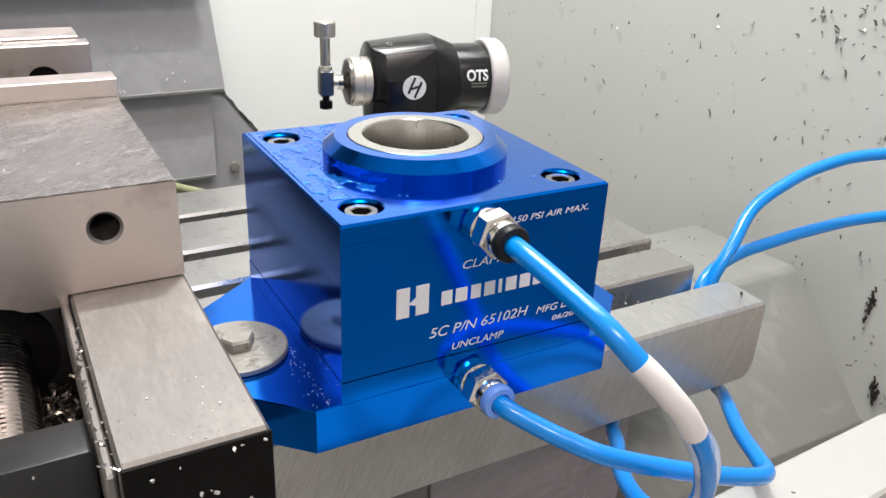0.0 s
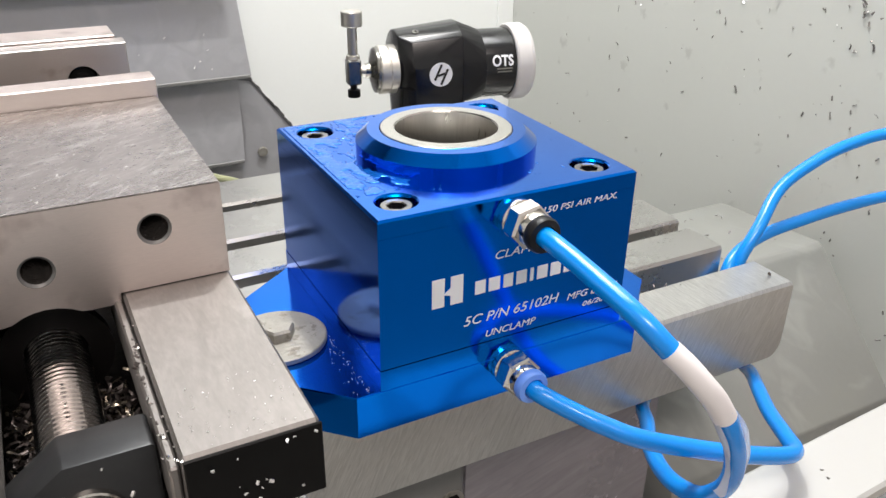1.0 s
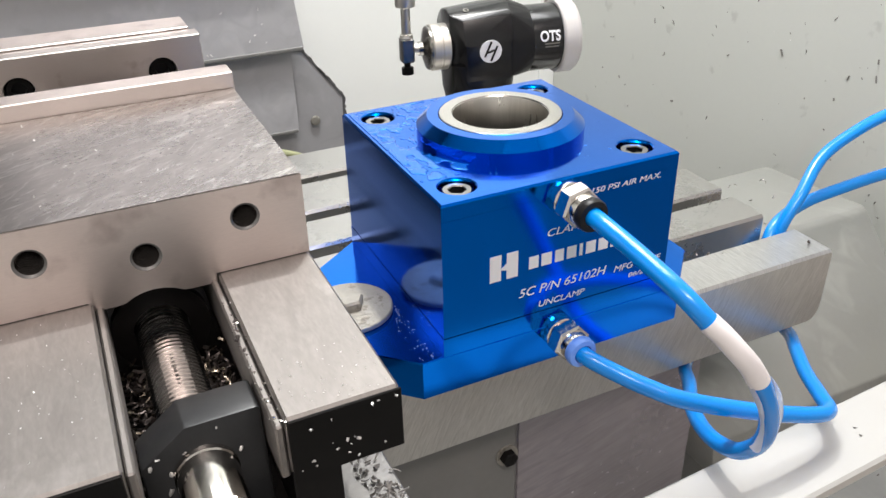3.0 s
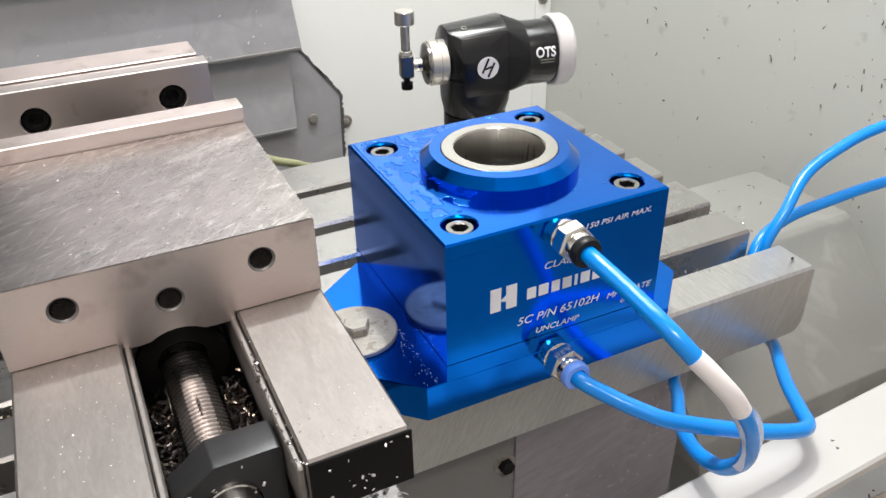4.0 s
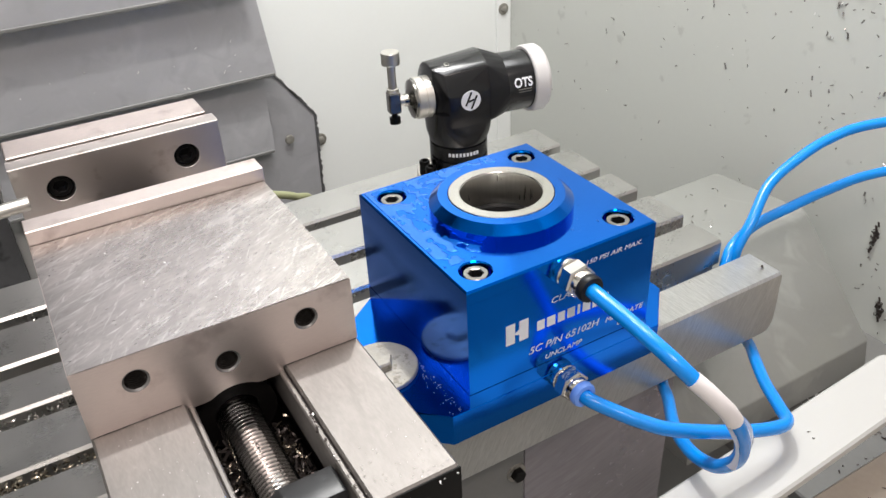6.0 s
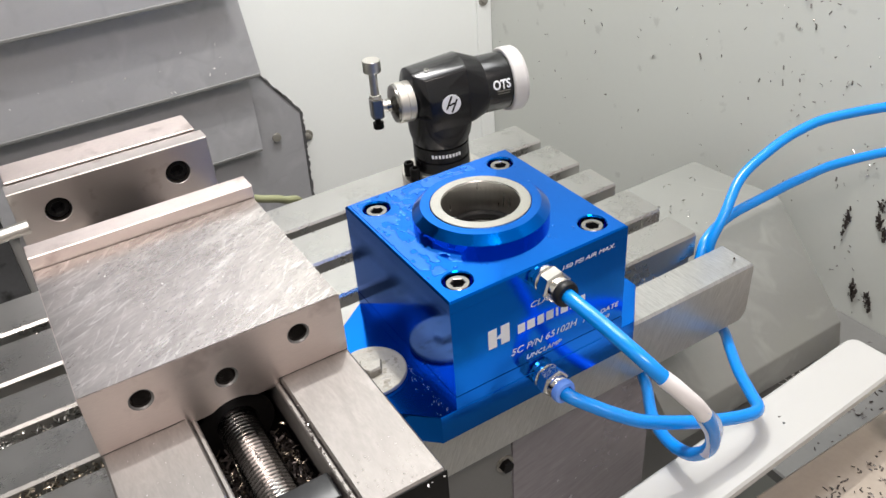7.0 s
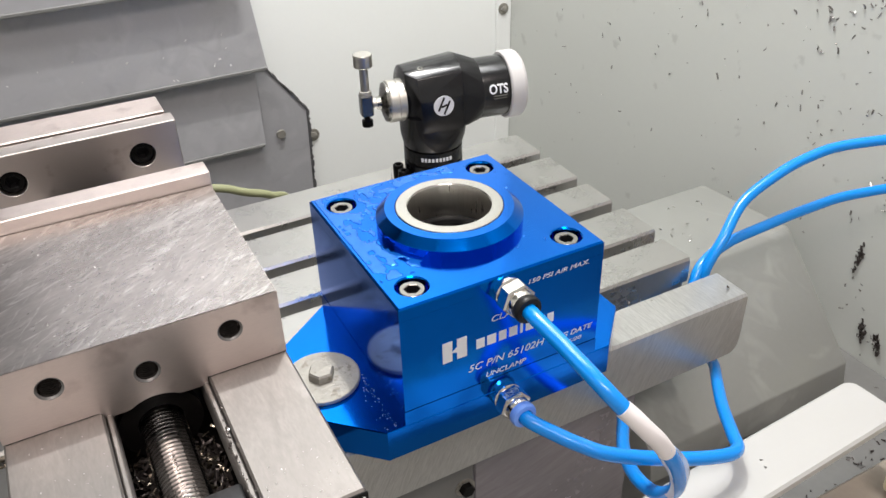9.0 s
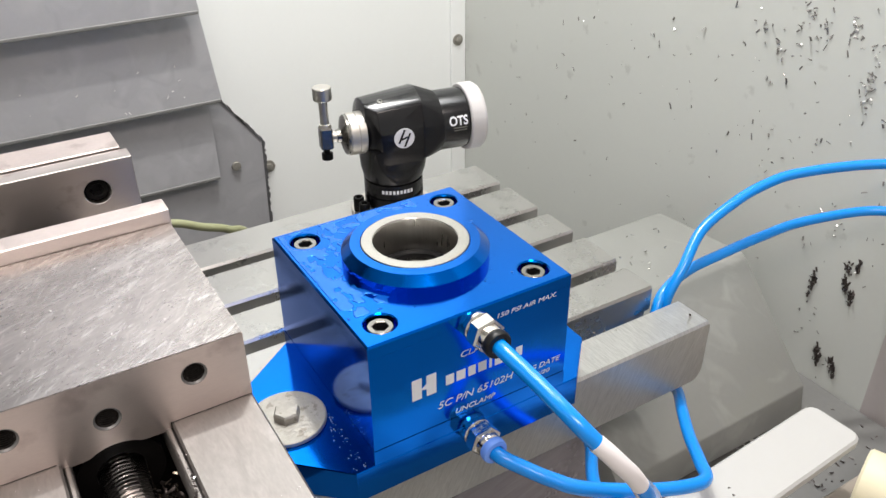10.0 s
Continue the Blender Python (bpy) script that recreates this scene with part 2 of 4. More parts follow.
def plate(outline, z0, z1, holes=(), cham=0.0006, floor=True):
    """A prism on a counter-clockwise convex outline, with holes through it and a chamfered upper edge."""
    b = bmesh.new()

    def ring(pts, z):
        return [b.verts.new((x, y, z)) for x, y in pts]

    def wall(lo, hi):
        for i in range(len(lo)):
            j = (i + 1) % len(lo)
            b.faces.new((lo[i], lo[j], hi[j], hi[i]))
    bot, mid, top = ring(outline, z0), ring(outline, z1 - cham), ring(inset(outline, cham), z1)
    wall(bot, mid), wall(mid, top)
    caps = [(top, [])] + ([(bot, [])] if floor else [])
    for h in holes:
        hb, hm, ht = ring(h, z0), ring(h, z1 - cham * 0.6), ring(inset(h, -cham * 0.6), z1)
        wall(hb, hm), wall(hm, ht)
        caps[0][1].append(ht)
        if floor:
            caps[1][1].append(hb)
    for out, hs in caps:
        es = []
        for lp in [out] + hs:
            for i in range(len(lp)):
                a, c = lp[i], lp[(i + 1) % len(lp)]
                es.append(b.edges.get((a, c)) or b.edges.new((a, c)))
        bmesh.ops.triangle_fill(b, edges=es, use_beauty=True)
    return b


def place(bm, m):
    bmesh.ops.transform(bm, matrix=m, verts=bm.verts)
    return bm


def lathe(profile, n=48, m=None, closed=False, bm=None):
    """A body turned about z from (radius, height) pairs."""
    b = bm or bmesh.new()
    rings, made = [], []
    for r, z in profile:
        if r < 1e-6:
            v = [b.verts.new((0, 0, z))]
        else:
            v = [b.verts.new((r * math.cos(2 * math.pi * i / n), r * math.sin(2 * math.pi * i / n), z)) for i in range(n)]
        rings.append(v)
        made += v
    pairs = list(zip(rings, rings[1:])) + ([(rings[-1], rings[0])] if closed else [])
    for lo, hi in pairs:
        for i in range(n):
            j = (i + 1) % n
            f = [lo[i % len(lo)], lo[j % len(lo)], hi[j % len(hi)], hi[i % len(hi)]]
            f = list(dict.fromkeys(f))
            if len(f) > 2:
                b.faces.new(f)
    if m is not None:
        bmesh.ops.transform(b, matrix=m, verts=made)
    return b


def spline(points, steps=10):
    pts = [Vector(p) for p in points]
    pts = [pts[0] * 2 - pts[1]] + pts + [pts[-1] * 2 - pts[-2]]
    out = []
    for i in range(1, len(pts) - 2):
        a, p, q, c = pts[i - 1:i + 3]
        for k in range(steps):
            t = k / steps
            out.append(0.5 * (2 * p + (q - a) * t + (2 * a - 5 * p + 4 * q - c) * t * t + (3 * p - a - 3 * q + c) * t ** 3))
    return out + [pts[-2]]


def tube(points, r, n=16, steps=10, smooth=True):
    b = bmesh.new()
    pts = spline(points, steps) if smooth else [Vector(p) for p in points]
    up = Vector((0.13, 0.21, 1)).normalized()
    prev = None
    ends = []
    for i, p in enumerate(pts):
        d = (pts[min(i + 1, len(pts) - 1)] - pts[max(i - 1, 0)]).normalized()
        s = d.cross(up).normalized()
        up = s.cross(d).normalized()
        ring = [b.verts.new(p + (s * math.cos(2 * math.pi * k / n) + up * math.sin(2 * math.pi * k / n)) * r) for k in range(n)]
        if prev:
            for k in range(n):
                b.faces.new((prev[k], prev[(k + 1) % n], ring[(k + 1) % n], ring[k]))
        else:
            ends.append(ring)
        prev = ring
    b.faces.new(ends[0]), b.faces.new(prev)
    return b


def profile_x(poly, x0, x1, bevel=0.0):
    """A (y, z) outline drawn out along x."""
    b = bmesh.new()
    lo = [b.verts.new((x0, y, z)) for y, z in poly]
    hi = [b.verts.new((x1, y, z)) for y, z in poly]
    n = len(poly)
    for i in range(n):
        b.faces.new((lo[i], lo[(i + 1) % n], hi[(i + 1) % n], hi[i]))
    b.faces.new(lo), b.faces.new(hi)
    if bevel:
        bmesh.ops.bevel(b, geom=list(b.edges), offset=bevel, segments=2, affect="EDGES", profile=0.5)
    return b


def profile_y(poly, y0, y1, bevel=0.0):
    """An (x, z) outline drawn out along y."""
    b = profile_x([(p[0], p[1]) for p in poly], y0, y1, bevel)
    for v in b.verts:
        v.co = Vector((v.co.y, v.co.x, v.co.z))
    return b


def hex_socket(parent, at, m, r, h, name="cap_screw", material=None):
    """A cap screw with a hexagon socket, its top at the height h above its pose."""
    k = r * 0.58
    hx = circle(0, 0, k, 6)
    b = plate(circle(0, 0, r, 30), 0, h, [hx], 0.0008)
    m = Matrix.Translation(at) @ m
    s = part(name, place(b, m), material or BLACK, parent)
    # black lining paints the shade inside the socket
    c = lathe([(0, h * 0.25), (k * 0.99, h * 0.25), (k * 0.99, h * 0.80)], 6)
    part("socket", place(c, m), BLKPL, s)
    return s


CHIPW = mat("dull_swarf", (0.20, 0.19, 0.18), 0.5, 0.3, 0.4, 200, 0.05, 400)
BRONZE = mat("bronze_swarf", (0.34, 0.295, 0.235), 0.28, 1.0, 0.5, 300, 0.05, 400)
SPECK = mat("bright_specks", (0.75, 0.74, 0.73), 0.4, 0.5, 0.2, 200, 0.05, 400)


def swarf(name, n, where, label, material, size=(0.002, 0.006), parent=None, seed=1, lift=0.0004, spin=(0, 360), thick=1.0, tip=35):
    """Loose curled chips, n of them, strewn over where(rng), which gives a place and a normal."""
    rng = random.Random(seed)
    b = bmesh.new()
    for _ in range(n):
        p, nrm = where(rng)
        ln = rng.uniform(*size)
        w = min(ln * 0.35, rng.uniform(0.0004, 0.0011)) * thick
        q = Vector(nrm).to_track_quat("Z", "Y").to_matrix().to_4x4()
        m = Matrix.Translation(Vector(p) + Vector(nrm) * lift) @ q @ pose(0, 0, 0, rng.uniform(-tip, tip), rng.uniform(-tip, tip), rng.uniform(*spin))
        k, prev = 4, None
        bend = rng.uniform(-1.6, 1.6)
        for i in range(k + 1):
            a = bend * i / k
            x = ln * (math.sin(a) / bend if abs(bend) > 0.05 else i / k)
            z = ln * ((1 - math.cos(a)) / bend if abs(bend) > 0.05 else 0)
            row = [b.verts.new(m @ Vector((x, s * w, z + u))) for s, u in ((-1, 0), (1, 0), (0, w * 0.9))]
            if prev:
                for c in range(3):
                    b.faces.new((prev[c], prev[(c + 1) % 3], row[(c + 1) % 3], row[c]))
            else:
                b.faces.new(row)
            prev = row
        b.faces.new(prev)
    ob = finish(name, b, material, parent, label)
    return tagged(ob, label, "swarf", kind="stuff")


T0 = -0.005  # height of the table's top

# ---------------------------------------------------------------- enclosure
RX, BY = 0.622, 0.87


def structure(name, bm, material, label=""):
    return tagged(finish(name, bm, material), label or name.replace("_", " "), "wall", kind="structure")


structure("wall_east", box(RX, RX + 0.02, 0.02, 1.2, -0.75, 1.3, 0), WALLR, "grey painted sheet metal enclosure wall spattered with chips")
b = bmesh.new()
jamb = [(RX, 0.02), (RX + 0.10, -0.55), (RX + 0.13, -0.55), (RX + 0.02, 0.02)]
lo = [b.verts.new((x, y, -0.75)) for x, y in jamb]
hi = [b.verts.new((x, y, 1.3)) for x, y in jamb]
for i in range(4):
    b.faces.new((lo[i], lo[(i + 1) % 4], hi[(i + 1) % 4], hi[i]))
b.faces.new(lo), b.faces.new(hi)
structure("wall_southeast", b, PINK, "pale grey enclosure wall beside the door, dusted with chips")
structure("wall_north", box(-1.1, RX, BY, BY + 0.02, -0.75, 1.3, 0), WALLB, "white painted sheet metal back panel")
structure("wall_west", box(-1.12, -1.1, -0.6, BY, -0.75, 1.3, 0), WALLR, "grey painted enclosure side wall")
tagged(finish("ceiling", box(-1.1, RX, -0.3, BY, 1.3, 1.32, 0), WALLB), "white sheet metal enclosure roof", "ceiling", kind="structure")
tagged(finish("floor", box(-1.1, 0.8, -0.6, BY, -0.77, -0.75, 0), SADDLE), "grey chip pan of the machine", "floor", kind="structure")
tagged(finish("ground", box(-2.0, 2.0, -2.2, -0.62, -0.77, -0.752, 0), FLOOR), "grey concrete workshop floor before the machine", "ground", kind="structure")
structure("wall_south", box(-2.0, 2.0, -2.2, -2.18, -0.77, 2.4, 0), WALLB, "white workshop wall")

# a narrow flange closes the corner of the back panel
trim = structure("trim", box(RX - 0.030, RX - 0.0005, BY - 0.006, BY - 0.0005, -0.7, 1.25, 0.001), WALLB, "white corner flange of the back panel")
tagged(trim, category="trim")


def panel_bolt(at, r, m, name="panel_bolt", label="small zinc panel bolt on the white back panel"):
    e = thing(name, label, "bolt", at, "panel bolts")
    part("washer", place(lathe([(0, 0), (r, 0), (r, 0.001), (r * 0.98, 0.0015), (0, 0.0015)], 20), m), ZINC, e)
    part("head", place(lathe([(0, 0.0015), (r * 0.6, 0.0015), (r * 0.55, 0.005), (r * 0.3, 0.006), (0, 0.006)], 6), m), ZINC, e)
    return e


structure("wall_northwest", box(-1.1, -0.252, BY - 0.028, BY - 0.0005, -0.75, 1.25, 0), PANELDK, "dark oily column panel beside the way cover")
BACK = pose(0, 0, 0, 90, 0, 0)
panel_bolt((0.236, BY, -0.178), 0.011, BACK)
panel_bolt((0.605, BY - 0.006, -0.024), 0.010, BACK)

# grey telescoping way cover: lapped leaves, each one proud of the leaf below
way = thing("way_cover", "grey lapped sheet steel way cover, oily and scuffed", "way cover", (-0.2, 0.8, -0.3), kind="structure")
leaves = [(0.110, 1.28, 0.792, 0.835, 0.143, 0.03), (-0.026, 0.118, 0.810, 0.824, 0.1595, 0.148), (-0.153, -0.018, 0.822, 0.836, 0.142, 0.146), (-0.45, -0.146, 0.832, 0.838, 0.135, 0.140)]
for z0, z1, ylo, yhi, xb, xt in leaves:
    b = bmesh.new()
    pts = [(-0.25, ylo, z0), (xb, ylo, z0), (xt, yhi, z1), (-0.235, yhi, z1)]
    fr = [b.verts.new(p) for p in pts]
    bk = [b.verts.new((p[0], p[1] + 0.006, p[2])) for p in pts]
    b.faces.new(fr), b.faces.new(bk)
    for i in range(4):
        b.faces.new((fr[i], fr[(i + 1) % 4], bk[(i + 1) % 4], bk[i]))
    place(b, Matrix.Translation((0.2, -0.8, 0.3)))
    part("leaf", b, COVER, way)
    b = box(-0.248, xb - 0.001, ylo - 0.0015, ylo + 0.006, z0 - 0.003, z0 + 0.002, 0.0008)
    part("wiper_lip", place(b, Matrix.Translation((0.2, -0.8, 0.3))), CASTDK, way)
b = profile_y([(0.10, -0.028), (0.166, -0.040), (0.224, -0.120), (0.214, -0.45), (0.10, -0.45)], 0.845, 0.852)
place(b, Matrix.Translation((0.2, -0.8, 0.3)))
part("side_plate", b, COVER, way)
rng = random.Random(77)
outline = [Vector((0.100, 0, -0.028)), Vector((0.166, 0, -0.040)), Vector((0.224, 0, -0.120)), Vector((0.214, 0, -0.45))]
b = bmesh.new()
prev = None
for p, q in zip(outline, outline[1:]):
    side = Vector((-(q - p).z, 0, (q - p).x)).normalized()
    steps = max(2, int((q - p).length / 0.004))
    for k in range(steps + 1):
        c = p.lerp(q, k / steps)
        a, d = c - side * 0.0022, c + side * rng.uniform(0.0005, 0.0035)
        row = [b.verts.new((v.x, y, v.z)) for v, y in ((a, 0.8435), (d, 0.8435), (d, 0.8525), (a, 0.8525))]
        if prev:
            for c4 in range(4):
                b.faces.new((prev[c4], prev[(c4 + 1) % 4], row[(c4 + 1) % 4], row[c4]))
        else:
            b.faces.new(row)
        prev = row
b.faces.new(prev)
part("edge_wiper", place(b, Matrix.Translation((0.2, -0.8, 0.3))), PANELDK, way, "ragged dark rubber edge wiper")
b = place(lathe([(0, 0), (0.008, 0), (0.007, 0.003), (0, 0.0035)], 16), Matrix.Translation((0.374, 0.041, 0.150)) @ BACK)
part("screw", b, ZINC, way)

# ---------------------------------------------------------------- machine table and saddle
table = thing("machine_table", "grey cast iron mill table with milled slots, scuffed", "machine table", (0, 0.2, T0))
XL, XR = -1.0, 0.327
ribs = [(0.022, 0.060), (0.087, 0.125), (0.139, 0.188), (0.204, 0.247), (0.263, 0.318), (0.333, 0.385)]
OFF = Matrix.Translation((0, -0.2, -T0))
for i, (y0, y1) in enumerate(ribs):
    if i == 0:
        poly = [(y0, T0 - 0.002), (y0 + 0.002, T0), (y1 - 0.002, T0), (y1, T0 - 0.002), (y1, -0.074), (y0 + 0.008, -0.074), (y0, -0.066)]
        b = profile_x(poly, XL, XR)
        low = [e for e in b.edges if all(v.co.x > XR - 0.001 and v.co.z < -0.0655 for v in e.verts)]
        bmesh.ops.bevel(b, geom=low, offset=0.010, segments=5, affect="EDGES", profile=0.5)
        up = [e for e in b.edges if all(v.co.x > XR - 0.001 and v.co.z > -0.012 for v in e.verts)]
        bmesh.ops.bevel(b, geom=up, offset=0.0018, segments=2, affect="EDGES", profile=0.5)
        part("front_rail", place(b, OFF), TABLEFRONT, table)
    else:
        xr = XR - (0.004 if i == 1 else 0)
        poly = [(y0, T0 - 0.0024), (y0 + 0.0020, T0), (y1 - 0.0012, T0), (y1, T0 - 0.0012), (y1, -0.030), (y0, -0.030)]
        part("rib", place(profile_x(poly, XL, xr), OFF), TABLE, table)
part("bed", place(box(XL, XR - 0.003, 0.0935, 0.385, -0.080, -0.0302, 0), OFF), TABLE, table)

saddle = thing("saddle", "grey painted saddle casting below the table", "saddle", (0, 0.2, -0.3))
SO = Matrix.Translation((0, -0.2, 0.3))
part("casting", place(box(-0.9, 0.074, 0.040, 0.36, -0.40, -0.0745, 0.003), SO), CASTDK, saddle)
part("core", place(box(0.2425, 0.2755, 0.090, 0.36, -0.40, -0.0805, 0.002), SO), CASTDK, saddle)
part("apron", place(box(0.0745, 0.242, 0.046, 0.36, -0.40, -0.0805, 0.003), SO), APRON, saddle, "grey sheet apron panel with reflected bands in its colour")
bolt = part("bolt", place(lathe([(0, 0), (0.0085, 0), (0.0085, 0.0016), (0, 0.0016)], 24), SO @ Matrix.Translation((0.064, 0.040, -0.110)) @ BACK), ZINC, saddle, "stained zinc bolt")
part("bolt_head", place(lathe([(0, 0.0016), (0.0062, 0.0016), (0.0062, 0.0062), (0.0054, 0.0070), (0, 0.0072)], 6), SO @ Matrix.Translation((0.064, 0.040, -0.110)) @ BACK), DARK, bolt)

# grey cover over the way beyond the table's end
cover = thing("slide_cover", "grey folded sheet steel slide cover streaked with coolant", "slide cover", (0.42, 0.2, -0.3))
CO = Matrix.Translation((-0.42, -0.2, 0.3))
poly = [(0.046, -0.235), (0.052, -0.200), (0.158, -0.088), (0.165, -0.084), (0.295, -0.092), (0.42, -0.20), (0.42, -0.235)]
part("shell", place(profile_x(poly, 0.276, 0.550, 0.002), CO), SHELL, cover)
part("skirt", place(box(0.276, 0.545, 0.135, 0.40, -0.6, -0.236, 0.001), CO), CASTDK, cover)

tray = structure("chip_tray", box(0.350, RX - 0.001, -0.094, 0.134, -0.262, -0.246, 0.002), CASTDK, "grey sheet metal chip tray below the slide cover")
tagged(tray, category="tray")

# white bar along the door sill
def rounded(x0, x1, y0, y1, r, n=5):
    out = []
    for cx, cy, a in ((x1 - r, y0 + r, -90), (x1 - r, y1 - r, 0), (x0 + r, y1 - r, 90), (x0 + r, y0 + r, 180)):
        out += [(cx + r * math.cos(radians(a + 90 * k / n)), cy + r * math.sin(radians(a + 90 * k / n))) for k in range(n + 1)]
    return out


bar = finish("sill_bar", place(plate(rounded(-0.5, 0.377, -0.024, 0.024, 0.010), -0.008, 0, cham=0.002), pose(0, -0.098, -0.060, 0, 0, 3.0)), BAR)
tagged(bar, "white plastic strip lying along the door sill", "strip")
sill = structure("sill", box(-0.9, 0.66, -0.205, -0.095, -0.155, -0.125, 0.002), SILL, "stained brown door sill littered with chips")
tagged(sill, category="sill")
roller = finish("roller", place(lathe([(0, 0), (0.026, 0), (0.028, 0.002), (0.028, 0.055), (0.026, 0.057), (0, 0.057)], 40), Matrix.Translation((0.372, -0.112, -0.097)) @ pose(0, 0, 0, 90, 0, 20)), ROLLER)
tagged(roller, "yellowed nylon door roller beneath the strip", "roller")

# ---------------------------------------------------------------- vise
vise = thing("machine_vise", "ground steel milling vise with oily screw", "vise", (-0.138, 0.1, T0))
VO = Matrix.Translation((0.138, -0.1, -T0))


def vpart(name, bm, material, label=""):
    return part(name, place(bm, VO), material, vise, label)


VL, VR = -0.2145, -0.062
# bed of the vise with its two rails
vpart("rail", box(-0.108, VR, -0.093, 0.34, 0.068, 0.096, 0.0012), STEELRAIL)
vpart("rail", box(VL, -0.165, -0.093, 0.34, 0.068, 0.096, 0.0012), STEELRAIL)
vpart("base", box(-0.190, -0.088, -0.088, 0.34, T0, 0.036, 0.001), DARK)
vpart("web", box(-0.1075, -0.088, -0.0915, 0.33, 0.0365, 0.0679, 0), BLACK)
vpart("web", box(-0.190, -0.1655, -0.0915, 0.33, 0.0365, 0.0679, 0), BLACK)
vpart("end_cap", box(-0.1075, VR + 0.0004, -0.0945, -0.0932, 0.066, 0.0952, 0.0004), BLACK)
vpart("end_cap", box(VL - 0.0004, -0.1655, -0.0945, -0.0932, 0.066, 0.0952, 0.0004), BLACK)
vpart("gib", box(-0.1118, -0.1085, -0.0925, 0.2, 0.067, 0.0930, 0.0008), STEELRAIL)
vpart("gib", box(-0.1645, -0.1612, -0.0925, 0.2, 0.067, 0.0930, 0.0008), STEELRAIL)

# moving jaw: block with three tapped holes in its rear face and an arch over the screw
def jaw_face(y0, y1):
    hs = [circle(-0.091, 0.123, 0.0070, 28), circle(-0.138, 0.1135, 0.0070, 28), circle(-0.185, 0.1225, 0.0070, 28)]
    arch = [(-0.138 + 0.024 * math.cos(math.pi * k / 16), 0.072 + 0.024 * math.sin(math.pi * k / 16)) for k in range(17)]
    out = [(VL, 0.0965), (VL + 0.0475, 0.0965), (-0.1665, 0.0915)]
    out += [(-0.155, 0.0915)] + [p for p in reversed(arch) if p[1] > 0.0918 ] + [(-0.121, 0.0915), (-0.1085, 0.0915), (-0.1085, 0.0965), (VR, 0.0965), (VR, 0.139), (VL, 0.139)]
    b = bmesh.new()
    loops = []
    for lp in [out] + hs:
        fr = [b.verts.new((x, y0, z)) for x, z in lp]
        bk = [b.verts.new((x, y1, z)) for x, z in lp]
        for i in range(len(lp)):
            j = (i + 1) % len(lp)
            b.faces.new((fr[i], fr[j], bk[j], bk[i]))
        loops.append(fr)
    es = []
    for fr in loops:
        es += [b.edges.get((fr[i], fr[(i + 1) % len(fr)])) for i in range(len(fr))]
    bmesh.ops.triangle_fill(b, edges=es, use_beauty=True)
    return b


vpart("moving_jaw", jaw_face(0.0235, 0.046), STEEL)
vpart("jaw_body", box(VL, VR, 0.0462, 0.1655, 0.0965, 0.139, 0.0), STEEL)
vpart("jaw_top", box(VL + 0.0003, VR - 0.0003, 0.0238, 0.1652, 0.1392, 0.1396, 0), STEELTOP, "swirl-ground upper face")
for x, z in ((-0.091, 0.123), (-0.138, 0.1135), (-0.185, 0.1225)):
    prof = [(0.0064, 0.0006), (0.0060, 0.0008)]
    for k in range(12):
        prof += [(0.0062, 0.0010 + k * 0.0017), (0.0062, 0.0013 + k * 0.0017), (0.0051, 0.0019 + k * 0.0017), (0.0051, 0.0022 + k * 0.0017)]
    b = lathe(prof, 28)
    vpart("countersink", place(lathe([(0.0071, -0.0004), (0.0061, 0.0007), (0.0059, 0.0007), (0.0069, -0.0004)], 28, closed=True), Matrix.Translation((x, 0.0238, z)) @ pose(0, 0, 0, -90, 0, 0)), FLANGE)
    hole = vpart("tapped_hole", place(b, Matrix.Translation((x, 0.0238, z)) @ pose(0, 0, 0, -90, 0, 0)), HOLE, "tapped hole with its shade in the colour")
    # the near-black bottom paints the shade at the hole's end
    part("hole_bottom", place(place(lathe([(0, 0.0216), (0.0062, 0.0216), (0.0062, 0.0220), (0, 0.0220)], 24), Matrix.Translation((x, 0.0238, z)) @ pose(0, 0, 0, -90, 0, 0)), VO), DARK, hole)
vpart("jaw_plate", box(VL, VR + 0.001, 0.166, 0.184, 0.0975, 0.1495, 0.0006), STEEL)
# fixed jaw with its plate and two cap screws
pl = plate([(VL, 0.098), (VR, 0.098), (VR, 0.1495), (VL, 0.1495)], 0, 0.016, [circle(-0.091, 0.1265, 0.0098, 28), circle(-0.184, 0.1265, 0.0098, 28)], 0.0006)
vpart("jaw_plate", place(pl, Matrix.Translation((0, 0.283, 0)) @ pose(0, 0, 0, 90, 0, 0)), JAWPLATE)
vpart("fixed_jaw", box(VL + 0.001, VR - 0.004, 0.2858, 0.320, 0.0965, 0.1510, 0.0008), STEEL)
# black strip added to stand for the dark gap behind the jaw plate
vpart("gap_strip", box(VL + 0.001, VR - 0.001, 0.2832, 0.2856, 0.098, 0.147, 0), BLACK)
for x in (-0.091, -0.184):
    s = hex_socket(vise, VO @ Vector((x, 0.2815, 0.1265)), pose(0, 0, 0, 90, 0, 0), 0.0088, 0.0105)

# lead screw, nut and end
prof, y = [(0, 0)], 0.0
while y < 0.178:
    prof += [(0.0130, y), (0.0130, y + 0.0012), (0.0116, y + 0.0018), (0.0116, y + 0.0026)]
    y += 0.0030
prof += [(0, y)]
vpart("lead_screw", place(lathe(prof, 32), Matrix.Translation((-0.138, -0.060, 0.0655)) @ pose(0, 0, 0, -90, 0, 0)), SCREW, "oily threaded steel screw")
nutp = [(-0.1605, 0.030), (-0.1125, 0.030), (-0.1125, 0.0870), (-0.1140, 0.0880), (-0.1420, 0.0880), (-0.1605, 0.0735)]
vpart("screw_support", profile_y(nutp, -0.071, -0.052, 0.0008), OXIDE, "black oxide screw support block")
